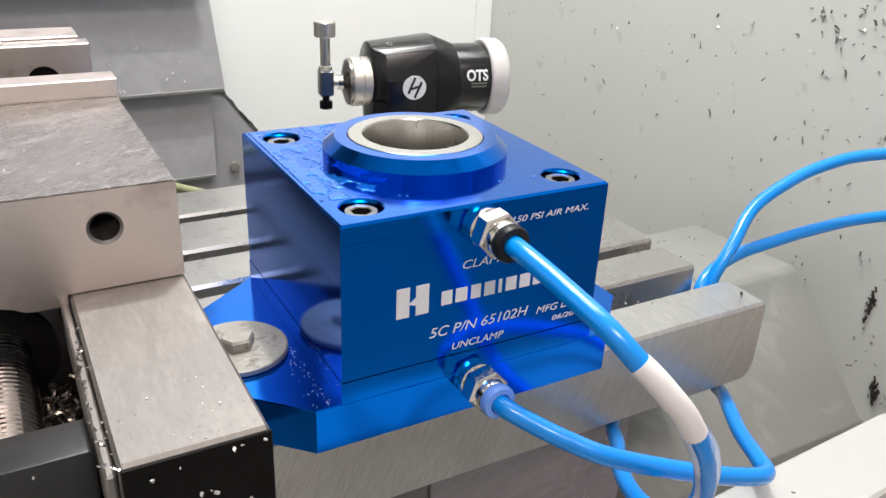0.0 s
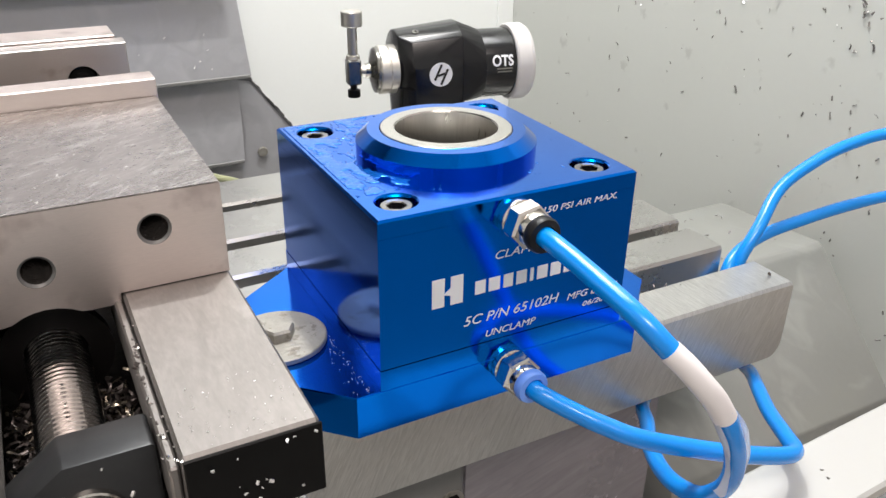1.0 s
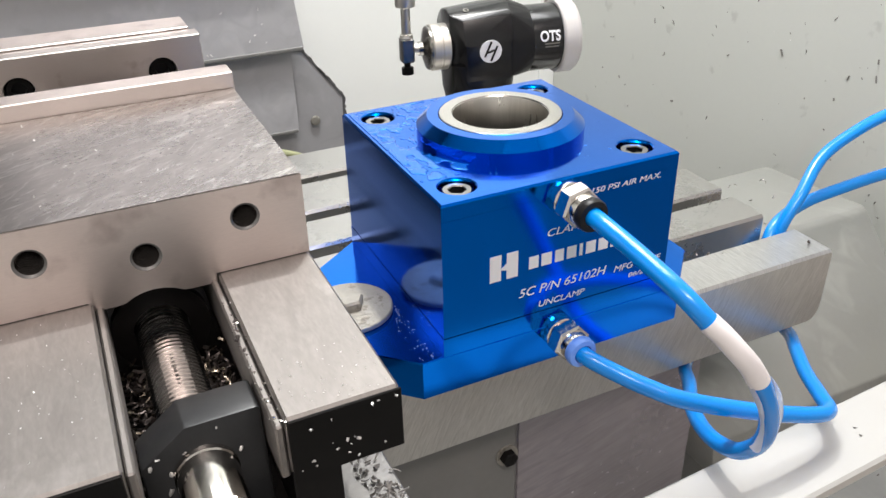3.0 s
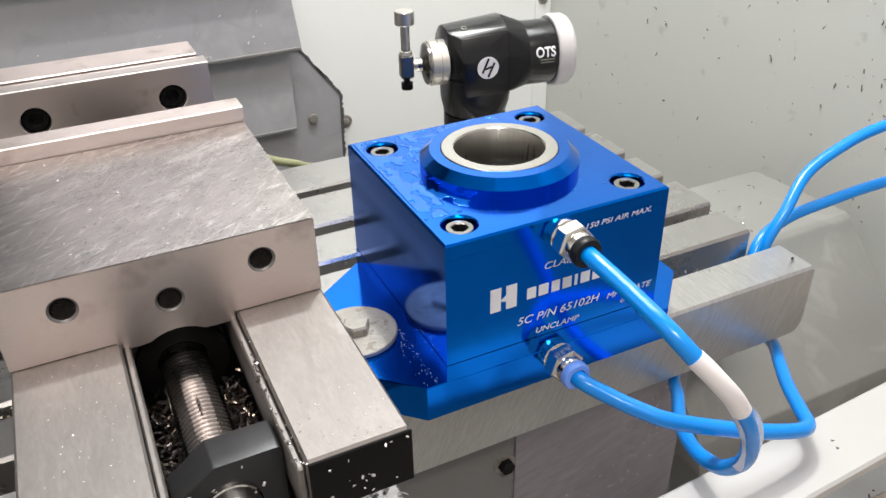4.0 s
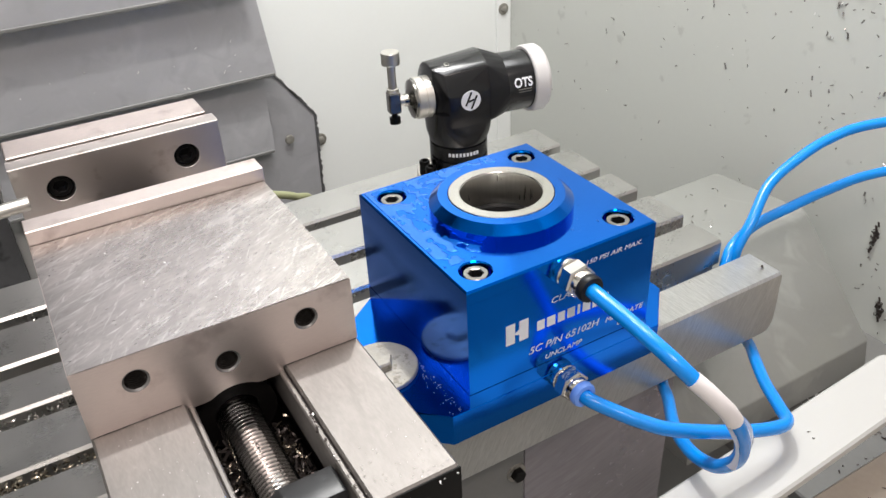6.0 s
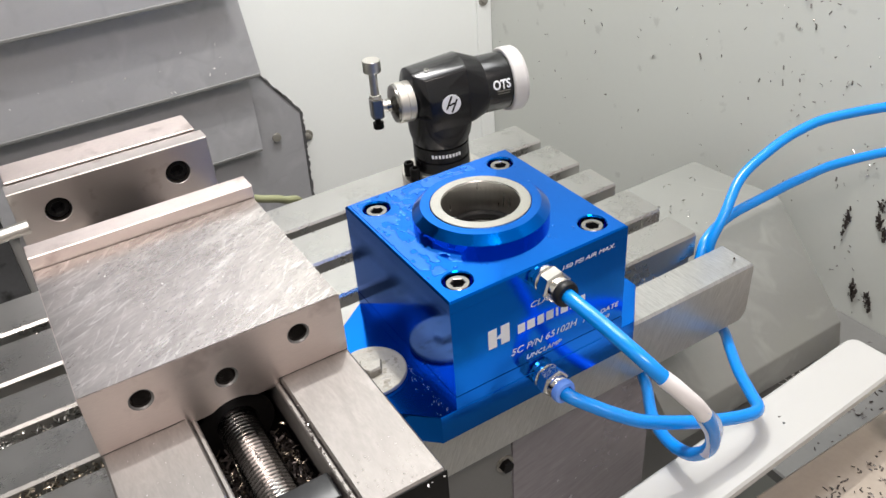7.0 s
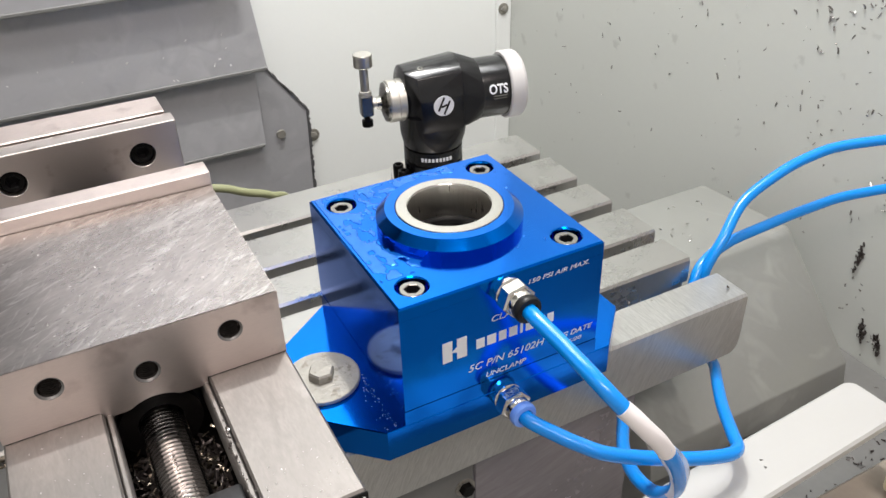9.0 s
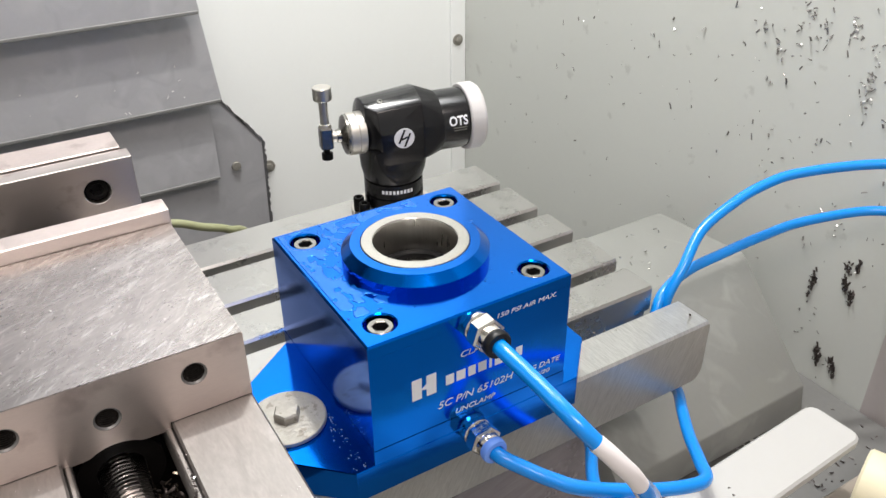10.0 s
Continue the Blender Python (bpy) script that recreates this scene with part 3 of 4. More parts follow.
SE = Matrix.Translation((-0.137, -0.118, 0.0645)) @ pose(0, 0, 0, -90, 0, 0)
vpart("screw_end", place(lathe([(0, 0.018), (0.0118, 0.018), (0.0122, 0.019), (0.0122, 0.044), (0.0128, 0.0445), (0.0128, 0.047), (0, 0.047)], 32), SE), CHROME)
vpart("drive_hexagon", place(lathe([(0, 0), (0.0105, 0), (0.0115, 0.001), (0.0115, 0.0165), (0.0105, 0.018), (0, 0.018)], 6), SE @ pose(0, 0, 0, 0, 0, 8)), CHROME)
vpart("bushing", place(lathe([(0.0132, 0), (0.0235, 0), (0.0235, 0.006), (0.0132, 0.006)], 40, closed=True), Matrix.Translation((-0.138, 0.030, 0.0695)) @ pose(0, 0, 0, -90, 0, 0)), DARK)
vpart("flange", box(-0.0875, -0.053, -0.085, 0.33, T0, 0.012, 0.001), FLANGE, "chip-strewn machined base flange")

# work stop rod beside the fixed jaw
rod = finish("stop_rod", place(lathe([(0, 0), (0.0045, 0), (0.005, 0.0006), (0.005, 0.16), (0, 0.16)], 24), Matrix.Translation((-0.207, 0.24, 0.134)) @ pose(0, 0, 0, 0, -91, 2)), SLEEVE)
tagged(rod, "bright steel stop rod beside the vise jaw", "rod")

# ---------------------------------------------------------------- blue collet closer
closer = thing("collet_closer", "blue anodised aluminium pneumatic collet closer with steel bore", "collet closer", (0.0745, 0.0745, T0))
KO = Matrix.Translation((-0.0745, -0.0745, -T0))


def kpart(name, bm, material, label="", parent=None):
    return part(name, place(bm, KO), material, parent or closer, label)


S, TOP = 0.149, 0.117
ears = [(-0.013, 0), (S + 0.013, 0), (S + 0.046, 0.034), (S + 0.046, 0.112), (S, S), (0, S), (-0.048, 0.112), (-0.048, 0.034)]
base = kpart("base_plate", plate(ears, -0.0006, 0.024, cham=0.0006), ANOD)
kpart("foot_pad", box(-0.030, S + 0.030, 0.030, 0.140, T0, -0.0008, 0), ANOD)
kpart("base_riser", box(0, S, 0, S, 0.0242, 0.0358, 0.0), ANOD)
holes = [circle(x, y, 0.0102, 36) for x in (0.018, 0.131) for y in (0.018, 0.131)]
square = [(0.0003, 0.0003), (S - 0.0003, 0.0003), (S - 0.0003, S - 0.0003), (0.0003, S - 0.0003)]
kpart("cylinder_block", plate(square, 0.0362, 0.1075, [circle(0.0745, 0.0745, 0.0355, 64)], 0.00001), ANOD)
kpart("cover_plate", plate(square, 0.1076, TOP, holes + [circle(0.0745, 0.0745, 0.040, 64)], 0.0012), ANOD)
for x in (0.018, 0.131):
    for y in (0.018, 0.131):
        hex_socket(closer, KO @ Vector((x, y, 0.1077)), pose(0, 0, 0, 0, 0, 17 * x * 100), 0.0084, 0.0074, "cap_screw", DKSTEEL)
CEN = Matrix.Translation((0.0745, 0.0745, 0))
ringp = [(0.0385, 0.1085), (0.0500, 0.1085), (0.0500, 0.1236), (0.0437, 0.1292), (0.0370, 0.1292), (0.0366, 0.1288), (0.0366, 0.1085)]
kpart("nose_ring", lathe(ringp, 96, CEN), ANOD)
sleevep = [(0.0350, 0.09), (0.0350, 0.1075), (0.0364, 0.1078), (0.0364, 0.1288), (0.0284, 0.1288), (0.0280, 0.1280), (0.0280, 0.1075), (0.0280, 0.100)]
kpart("bore_sleeve", lathe(sleevep, 80, CEN), BORE, "bright turned steel bore")
kpart("bore_rim", lathe([(0.0364, 0.1289), (0.0364, 0.1294), (0.0360, 0.1297), (0.0289, 0.1297), (0.0283, 0.1289)], 80, CEN, closed=True), RIM, "polished steel rim")
kpart("seal", lathe([(0.0278, 0.1005), (0.0278, 0.1045), (0.0262, 0.1055), (0.0225, 0.1055), (0.0218, 0.1045), (0.0218, 0.1005)], 64, CEN, closed=True), BLKPL)
kpart("collet_face", lathe([(0.0216, 0.0998), (0.0216, 0.1012), (0.0180, 0.1012), (0.0176, 0.1006), (0.0176, 0.0940), (0.0216, 0.0940)], 64, CEN, closed=True), DKSTEEL)
# near-black seat: the darkness deep in the bore is put into its colour
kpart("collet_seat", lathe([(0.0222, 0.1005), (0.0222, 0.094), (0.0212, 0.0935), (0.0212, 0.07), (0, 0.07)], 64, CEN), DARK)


def fitting(z, collar_material, name="push_fitting"):
    f = kpart(name, place(lathe([(0, -0.001), (0.0098, -0.001), (0.0102, 0.0005), (0.0102, 0.0035), (0.0095, 0.0042), (0.0085, 0.0046), (0.0085, 0.0060), (0, 0.006)], 36), Matrix.Translation((0.0745, 0, z)) @ pose(0, 0, 0, 90, 0, 0)), CHROME, "nickel plated push-in air fitting")
    FM = Matrix.Translation((0.0745, 0, z)) @ pose(0, 0, 0, 90, 0, 0)
    hx = lathe([(0, 0.0050), (0.0104, 0.0050), (0.0117, 0.0060), (0.0117, 0.0140), (0.0104, 0.0150), (0, 0.0150)], 6)
    kpart("hexagon", place(hx, FM @ pose(0, 0, 0, 0, 0, 12)), CHROME, parent=f)
    kpart("barrel", place(lathe([(0, 0.0149), (0.0088, 0.0149), (0.0086, 0.0185), (0.0080, 0.0195), (0, 0.0195)], 36), FM), CHROME, parent=f)
    kpart("release_collar", place(lathe([(0.0052, 0.019), (0.0066, 0.0195), (0.0088, 0.0200), (0.0092, 0.0210), (0.0092, 0.0240), (0.0085, 0.0255), (0.0056, 0.0258), (0.0052, 0.025)], 36, closed=True), FM), collar_material, parent=f)


Z1, Z2 = 0.105, 0.018
fitting(Z1, BLKPL)
fitting(Z2, LBLUE)


# printing on the front face
def text(words, x, z, size, shear=0.0, width=None):
    cu = bpy.data.curves.new("print", "FONT")
    cu.body, cu.size, cu.shear, cu.extrude = words, size, shear, 0.00008
    tmp = new("print", cu)
    me = bpy.data.meshes.new_from_object(tmp)
    bpy.data.objects.remove(tmp)
    xs = [v.co.x for v in me.vertices]
    k = width / (max(xs) - min(xs)) if width else 1
    for v in me.vertices:
        v.co = Vector(((v.co.x - min(xs)) * k + x - 0.0745, 0.0001 - v.co.z - 0.0745, v.co.y + z - T0))
    me.materials.append(PRINT)
    ob = new("lettering", me)
    ob.parent = closer
    return ob


text("5C P/N 65102H", 0.0465, 0.0490, 0.0078, 0.25, 0.0585)
text("UNCLAMP", 0.0598, 0.0392, 0.0056, 0.25, 0.031)
text("CLAMP", 0.0636, 0.0838, 0.0064, 0.25, 0.026)
text("150 PSI AIR MAX.", 0.0905, 0.1035, 0.0048, 0.25, 0.0465)
text("MFG DATE", 0.1105, 0.0480, 0.0058, 0.25, 0.034)
text("06/20", 0.1215, 0.0415, 0.0042, 0.25, 0.0145)
# maker's mark and word mark as plain shapes
b = bmesh.new()
for quad in ([(0.0282, 0.0640), (0.0350, 0.0640), (0.0350, 0.0705), (0.0352, 0.0800), (0.0282, 0.0800)], [(0.0385, 0.0640), (0.0455, 0.0640), (0.0455, 0.0800), (0.0385, 0.0800), (0.0385, 0.0735)], [(0.0350, 0.0705), (0.0385, 0.0695), (0.0385, 0.0738), (0.0350, 0.0712)]):
    fr = [b.verts.new((x, 0.0000, z)) for x, z in quad]
    bk = [b.verts.new((x, 0.0004, z)) for x, z in quad]
    b.faces.new(fr)
    for i in range(len(quad)):
        b.faces.new((fr[i], fr[(i + 1) % len(quad)], bk[(i + 1) % len(quad)], bk[i]))
kpart("maker_mark", b, PRINT)
for x, w in ((0.0525, 0.0060), (0.0604, 0.0066), (0.0692, 0.0056), (0.0769, 0.0062), (0.0853, 0.0020), (0.0896, 0.0064), (0.0980, 0.0064), (0.1064, 0.0050)):
    kpart("word_mark", box(x, x + w, 0.0000, 0.0004, 0.0662, 0.0738, 0), PRINT)

# washer and bolt that clamp the ear
clampw = thing("clamp_washer", "large dull zinc washer and bolt on the blue base ear", "washer", (-0.031, 0.068, 0.024))
part("washer", lathe([(0, 0), (0.0255, 0), (0.0262, 0.0006), (0.0262, 0.0030), (0.0255, 0.0036), (0, 0.0036)], 56), ZINC, clampw)
part("bolt_head", lathe([(0, 0.0036), (0.0092, 0.0036), (0.0092, 0.0085), (0.0080, 0.0098), (0, 0.0102)], 6), ZINC, clampw)

# ---------------------------------------------------------------- air hoses
HR = 0.005
h1 = [(0.0745, -0.021, 0.105), (0.0745, -0.034, 0.1045), (0.0775, -0.055, 0.100), (0.0815, -0.085, 0.0925), (0.089, -0.100, 0.081), (0.099, -0.110, 0.068), (0.110, -0.115, 0.052), (0.121, -0.115, 0.031), (0.131, -0.110, 0.007), (0.138, -0.100, -0.015), (0.140, -0.085, -0.032), (0.145, -0.060, -0.043), (0.160, -0.030, -0.052), (0.190, 0.006, -0.068), (0.218, 0.040, -0.083), (0.262, 0.068, -0.082), (0.300, 0.0735, -0.065), (0.318, 0.077, -0.040), (0.336, 0.086, -0.018), (0.373, 0.093, -0.009), (0.417, 0.090, -0.002), (0.471, 0.090, 0.0), (0.529, 0.087, 0.0), (0.595, 0.054, 0.008), (0.613, 0.0, 0.012), (0.625, -0.1, 0.01)]
hose_a = thing("air_hose", "glossy blue air hose with a white label sleeve", "air hose", (0.0745, 0, 0.105), "blue air hoses")
HO = Matrix.Translation((-0.0745, 0, -0.105))
part("tube", place(tube(h1, HR), HO), HOSE, hose_a)
part("label_sleeve", place(tube([(0.0885, -0.0995, 0.0815), (0.0935, -0.105, 0.0755), (0.099, -0.110, 0.068), (0.1050, -0.1130, 0.0600), (0.1110, -0.1150, 0.0500)], HR + 0.0005), HO), TAPE, hose_a, "white label sleeve")
# past the label the clear sleeve is split: two pale lips lie along the hose
TAIL = [(0.1105, -0.1150, 0.0510), (0.1165, -0.1155, 0.040), (0.1225, -0.1155, 0.028), (0.1285, -0.113, 0.013), (0.134, -0.107, -0.003), (0.1365, -0.1025, -0.0105)]
for side, far, name in ((1, 0.0024, "tape_lip"), (-1, 0.0006, "tape_lip")):
    b = bmesh.new()
    prev, pts = None, spline(TAIL, 6)
    for i, p in enumerate(pts):
        d = (pts[min(i + 1, len(pts) - 1)] - pts[max(i - 1, 0)]).normalized()
        s = d.cross(Vector((0, -1, 0.25))).normalized() * -side
        f = s.cross(d).normalized()
        f = f if f.y < 0 else -f
        k = i / (len(pts) - 1)
        gap = HR + 0.0004 + far * math.sin(math.pi * min(1, k * 1.1))
        row = [b.verts.new(p + s * (HR + 0.0004) - f * 0.002), b.verts.new(p + s * gap + f * 0.0012), b.verts.new(p + s * (gap - 0.0002) + f * 0.0030 * (0.6 + 0.4 * math.sin(9 * k)))]
        if prev:
            for c in range(2):
                b.faces.new((prev[c], prev[c + 1], row[c + 1], row[c]))
        prev = row
    bmesh.ops.solidify(b, geom=list(b.faces), thickness=0.00035)
    part(name, place(b, HO), CLEAR, hose_a, "clear split tape edge")
h2 = [(0.0745, -0.021, 0.018), (0.0755, -0.030, 0.0175), (0.086, -0.042, 0.012), (0.098, -0.055, 0.007), (0.115, -0.068, 0.001), (0.159, -0.080, -0.015), (0.199, -0.084, -0.030), (0.220, -0.080, -0.038), (0.234, -0.063, -0.045), (0.259, -0.030, -0.058), (0.286, 0.002, -0.069), (0.310, 0.028, -0.081), (0.324, 0.050, -0.087), (0.331, 0.069, -0.073), (0.333, 0.077, -0.050), (0.337, 0.081, -0.020), (0.357, 0.085, 0.005), (0.388, 0.097, 0.028), (0.427, 0.098, 0.045), (0.465, 0.098, 0.053), (0.504, 0.090, 0.059), (0.564, 0.055, 0.067), (0.600, 0.015, 0.070), (0.616, -0.05, 0.07), (0.63, -0.2, 0.06)]
hose_b = thing("air_hose", "glossy blue air hose bent over the white strip", "air hose", (0.0745, 0, 0.018), "blue air hoses")
part("tube", place(tube(h2, HR), Matrix.Translation((-0.0745, 0, -0.018))), HOSE, hose_b)

# ---------------------------------------------------------------- tool setting probe
probe = thing("tool_probe", "black tool setting probe with disc stylus and white cap", "tool probe", (0.192, 0.331, T0))
probe.rotation_euler = (0, 0, radians(-10))


def ppart(name, bm, material, label="", parent=None):
    return part(name, bm, material, parent or probe, label)


PX = 0.092 - T0
AX = pose(0, 0, PX, 0, 90, 0)
ppart("foot", lathe([(0, 0), (0.0445, 0), (0.0450, 0.0006), (0.0450, 0.0095), (0.0440, 0.0105), (0.0345, 0.0108), (0.0345, 0.0165), (0.0335, 0.018), (0, 0.018)], 56), SLEEVE, "bright turned clamping foot")
for x, y in ((0.0385, -0.008), (0.020, -0.0345)):
    ppart("clamp_screw", place(lathe([(0, 0.0095), (0.0036, 0.0095), (0.0036, 0.0120), (0.0030, 0.0126), (0.0016, 0.0126), (0.0016, 0.0112), (0, 0.0112)], 18), Matrix.Translation((x, y, 0))), BLACK)
ppart("pedestal", lathe([(0, 0.018), (0.0300, 0.018), (0.0300, 0.030), (0.0285, 0.0305), (0.0285, 0.0325), (0.0300, 0.033), (0.0300, 0.046), (0.0285, 0.0465), (0.0285, 0.048), (0, 0.048)], 48), BLACKANO)
def hull(points, bevel=0.0015):
    b = bmesh.new()
    vs = [b.verts.new(p) for p in points]
    r = bmesh.ops.convex_hull(b, input=vs)
    bmesh.ops.delete(b, geom=[e for e in r["geom_interior"] if isinstance(e, bmesh.types.BMVert)], context="VERTS")
    bmesh.ops.dissolve_limit(b, angle_limit=0.02, verts=b.verts, edges=b.edges)
    if bevel:
        bmesh.ops.bevel(b, geom=list(b.edges), offset=bevel, segments=2, affect="EDGES", profile=0.5)
    return b


# lower body, tapering to the pedestal
b = bmesh.new()
rings = []
for z, r, k in ((0.0482, 0.0300, 2.0), (0.058, 0.0318, 2.4), (0.066, 0.0312, 3.2), (PX - 0.012, 0.0310, 5.0)):
    rings.append([b.verts.new((r * math.copysign(abs(math.cos(a)) ** (2 / k), math.cos(a)), r * math.copysign(abs(math.sin(a)) ** (2 / k), math.sin(a)), z)) for a in [2 * math.pi * i / 40 for i in range(40)]])
for lo, hi in zip(rings, rings[1:]):
    for i in range(40):
        b.faces.new((lo[i], lo[(i + 1) % 40], hi[(i + 1) % 40], hi[i]))
b.faces.new(rings[0]), b.faces.new(rings[-1])
ppart("neck", b, BLACKANO)
# housing: a tapered barrel cut away to a flat front, with a facet above the flat
FY = -0.0312


def barrel_ring(x, r, lo=50, hi=222, step=8):
    return [(x, -r * math.cos(radians(a)), PX + r * math.sin(radians(a))) for a in range(lo, hi + 1, step)]


body = barrel_ring(-0.0300, 0.0335, 66) + barrel_ring(-0.0195, 0.0345) + barrel_ring(0.0240, 0.0395)
body += [(x, FY, PX + z) for x, z in ((-0.0195, 0.006), (0.0235, 0.009), (-0.0170, -0.026), (0.0235, -0.026))]
body += [(x, 0.0300, PX - 0.027) for x in (-0.026, 0.022)] + [(-0.0300, -0.016, PX - 0.026)]
ppart("housing", hull(body, 0.0007), BLACKANO)
body = barrel_ring(0.0238, 0.0392) + [(0.0238, FY + 0.0004, PX + z) for z in (0.009, -0.025)] + [(0.0238, 0.0295, PX - 0.026)]
body += [(0.0455, -0.0305 * math.cos(radians(a)), PX + 0.0305 * math.sin(radians(a))) for a in range(0, 360, 15)]
ppart("shoulder", hull(body, 0.0008), BLKPL)
R = 0.0352
for x, y, a in ((-0.014, -0.012, 20), (0.004, 0.006, 0)):
    ppart("set_screw", place(lathe([(0, 0), (0.0028, 0), (0.0028, 0.0006), (0.0016, 0.0007), (0.0016, -0.001), (0, -0.001)], 12), Matrix.Translation((x, 0, PX)) @ pose(0, 0, 0, a, 0, 0) @ Matrix.Translation((0, 0, R))), DKSTEEL)
mark = ppart("maker_mark", place(lathe([(0, 0), (0.0102, 0), (0.0102, 0.0005), (0, 0.0005)], 36), Matrix.Translation((0.003, FY - 0.0002, PX + 0.0005)) @ pose(0, 0, 0, 90, 0, 0)), PRINT, "round white maker's mark")
for x, z, w, h, r in ((-0.0028, 0.002, 0.0019, 0.0145, -24), (0.0034, -0.002, 0.0019, 0.0145, -24), (0.0003, 0.0, 0.0018, 0.0062, -72)):
    bb = place(box(-w / 2, w / 2, -0.0003, 0, -h / 2, h / 2, 0), Matrix.Translation((0.003 + x * 0.9, FY - 0.0008, PX + 0.0005 + z)) @ pose(0, 0, 0, 0, -r, 0))
    part("stroke", bb, BLACKANO, mark)
ppart("stylus_flange", place(lathe([(0, -0.0455), (0.0200, -0.0455), (0.0207, -0.0445), (0.0207, -0.0380), (0.0200, -0.0375), (0.0200, -0.0365), (0.0207, -0.0360), (0.0207, -0.0295), (0, -0.0295)], 48), AX), SLEEVE)
ppart("stylus_boss", place(lathe([(0, -0.056), (0.0060, -0.056), (0.0068, -0.052), (0.0185, -0.0485), (0.0195, -0.0475), (0.0195, -0.0456), (0, -0.0456)], 40), AX), DKSTEEL)
ppart("lens_barrel", place(lathe([(0, 0.043), (0.0295, 0.043), (0.0300, 0.045), (0.0300, 0.0735), (0, 0.0735)], 48), AX), BLACKANO)
ppart("lens_cap", place(lathe([(0, 0.0735), (0.0325, 0.0735), (0.0338, 0.0750), (0.0338, 0.0870), (0.0315, 0.0905), (0.012, 0.0920), (0, 0.0920)], 56), AX), WHITECAP, "white lens cap")
# printing wrapped round the barrel: one word, and two rows of small print as bars
cu = bpy.data.curves.new("print", "FONT")
cu.body, cu.size, cu.offset = "OTS", 0.0128, 0.0004
tmp = new("print", cu)
me = bpy.data.meshes.new_from_object(tmp)
bpy.data.objects.remove(tmp)
b = bmesh.new()
b.from_mesh(me)
bmesh.ops.subdivide_edges(b, edges=[e for e in b.edges if e.calc_length() > 0.003], cuts=3)
x0, x1 = min(v.co.x for v in b.verts), max(v.co.x for v in b.verts)
for v in b.verts:
    an = (v.co.y + 0.0042) / 0.0302
    v.co = Vector((0.0505 + (v.co.x - x0) / (x1 - x0) * 0.0195, -0.0303 * math.cos(an), PX + 0.0303 * math.sin(an)))
ppart("lettering", b, PRINT)
for k, (x0, x1, d) in enumerate(((0.0545, 0.0690, 2.0), (0.0550, 0.0685, -3.0))):
    b = bmesh.new()
    rows = [[b.verts.new((x, -0.0303 * math.cos(radians(g)), PX + 0.0303 * math.sin(radians(g)))) for x in (x0, x1)] for g in (d, d + 1.2, d + 2.4)]
    for r0, r1 in zip(rows, rows[1:]):
        b.faces.new((r0[0], r0[1], r1[1], r1[0]))
    ppart("print_bar", b, DKSTEEL)
b = bmesh.new()
for k in range(9):
    an = radians(-128 + 7 * k)
    box(-0.0012, 0.0012, -0.0003, 0.0002, 0.0378, 0.0415, 0, bm=b)
    for v in list(b.verts)[-8:]:
        v.co = Matrix.Translation((0.0302 * math.cos(an), 0.0302 * math.sin(an), 0)) @ pose(0, 0, 0, 0, 0, math.degrees(an) + 90) @ v.co
ppart("print_band", b, PRINT)
for x, y in ((-0.033, 0.004), (-0.0315, -0.011)):
    hex_socket(probe, (x - 0.004, y, 0.0104), pose(0, 0, 0), 0.0055, 0.0152)
SX = -0.066
ppart("stylus_stem", place(lathe([(0, SX + 0.004), (0.0022, SX + 0.004), (0.0022, -0.060), (0.0045, -0.0595), (0.0055, -0.056), (0, -0.056)], 24), AX), SLEEVE)
ppart("stylus_holder", place(box(-0.006, 0.006, -0.006, 0.006, PX - 0.011, PX + 0.011, 0.0014), Matrix.Translation((SX, 0, 0))), DKSTEEL)
ppart("stylus_pin", place(lathe([(0, PX - 0.022), (0.0055, PX - 0.022), (0.0055, PX - 0.016), (0.003, PX - 0.015), (0.003, PX - 0.011), (0, PX - 0.011)], 20), Matrix.Translation((SX, 0, 0))), BLACK)
ppart("stylus_disc", place(lathe([(0, PX + 0.011), (0.0062, PX + 0.011), (0.0055, PX + 0.014), (0.0042, PX + 0.0145), (0.0042, PX + 0.038), (0.0086, PX + 0.0385), (0.0090, PX + 0.0392), (0.0090, PX + 0.0500), (0.0085, PX + 0.0508), (0, PX + 0.0508)], 36), Matrix.Translation((SX, 0, 0))), SLEEVE)

coolant_line = finish("coolant_line", tube([(-0.22, 0.46, 0.012), (-0.10, 0.455, 0.004), (-0.015, 0.45, -0.011), (0.02, 0.45, -0.026), (0.048, 0.455, -0.040), (0.075, 0.47, -0.07), (0.085, 0.48, -0.2)], 0.0045), YELLOW)
tagged(coolant_line, "yellow-green coolant line behind the table", "hose")

# ---------------------------------------------------------------- swarf and coolant


def on_wall(rng):
    while True:
        y, z = rng.uniform(0.05, 0.85), rng.uniform(-0.35, 0.36)
        if rng.random() < 0.10 + 0.90 * max(0.0, 1 - (y - 0.05) / 0.5) ** 2 * (1.0 if z > -0.05 else 0.6):
            return (RX, y, z), (-1, 0, 0)


def clusters(spots, spread, n):
    def where(rng):
        y, z = spots[rng.randrange(len(spots))]
        return (RX, y + rng.gauss(0, spread), z + rng.gauss(0, spread * n)), (-1, 0, 0)
    return where


def flat(x0, x1, y0, y1, z):
    return lambda rng: ((rng.uniform(x0, x1), rng.uniform(y0, y1), z), (0, 0, 1))


swarf("wall_swarf", 230, on_wall, "dark chips stuck to the grey wall", CHIPW, (0.002, 0.007), seed=3)
swarf("wall_swarf", 110, on_wall, "bright chips stuck to the grey wall", CHIPM, (0.0015, 0.005), seed=4)
CLUMPS = [(0.116, -0.120), (0.118, -0.134), (0.080, -0.088), (0.078, -0.108), (0.068, -0.118), (0.070, -0.080), (0.088, -0.206), (0.086, -0.215), (0.069, -0.212), (0.064, -0.218)]
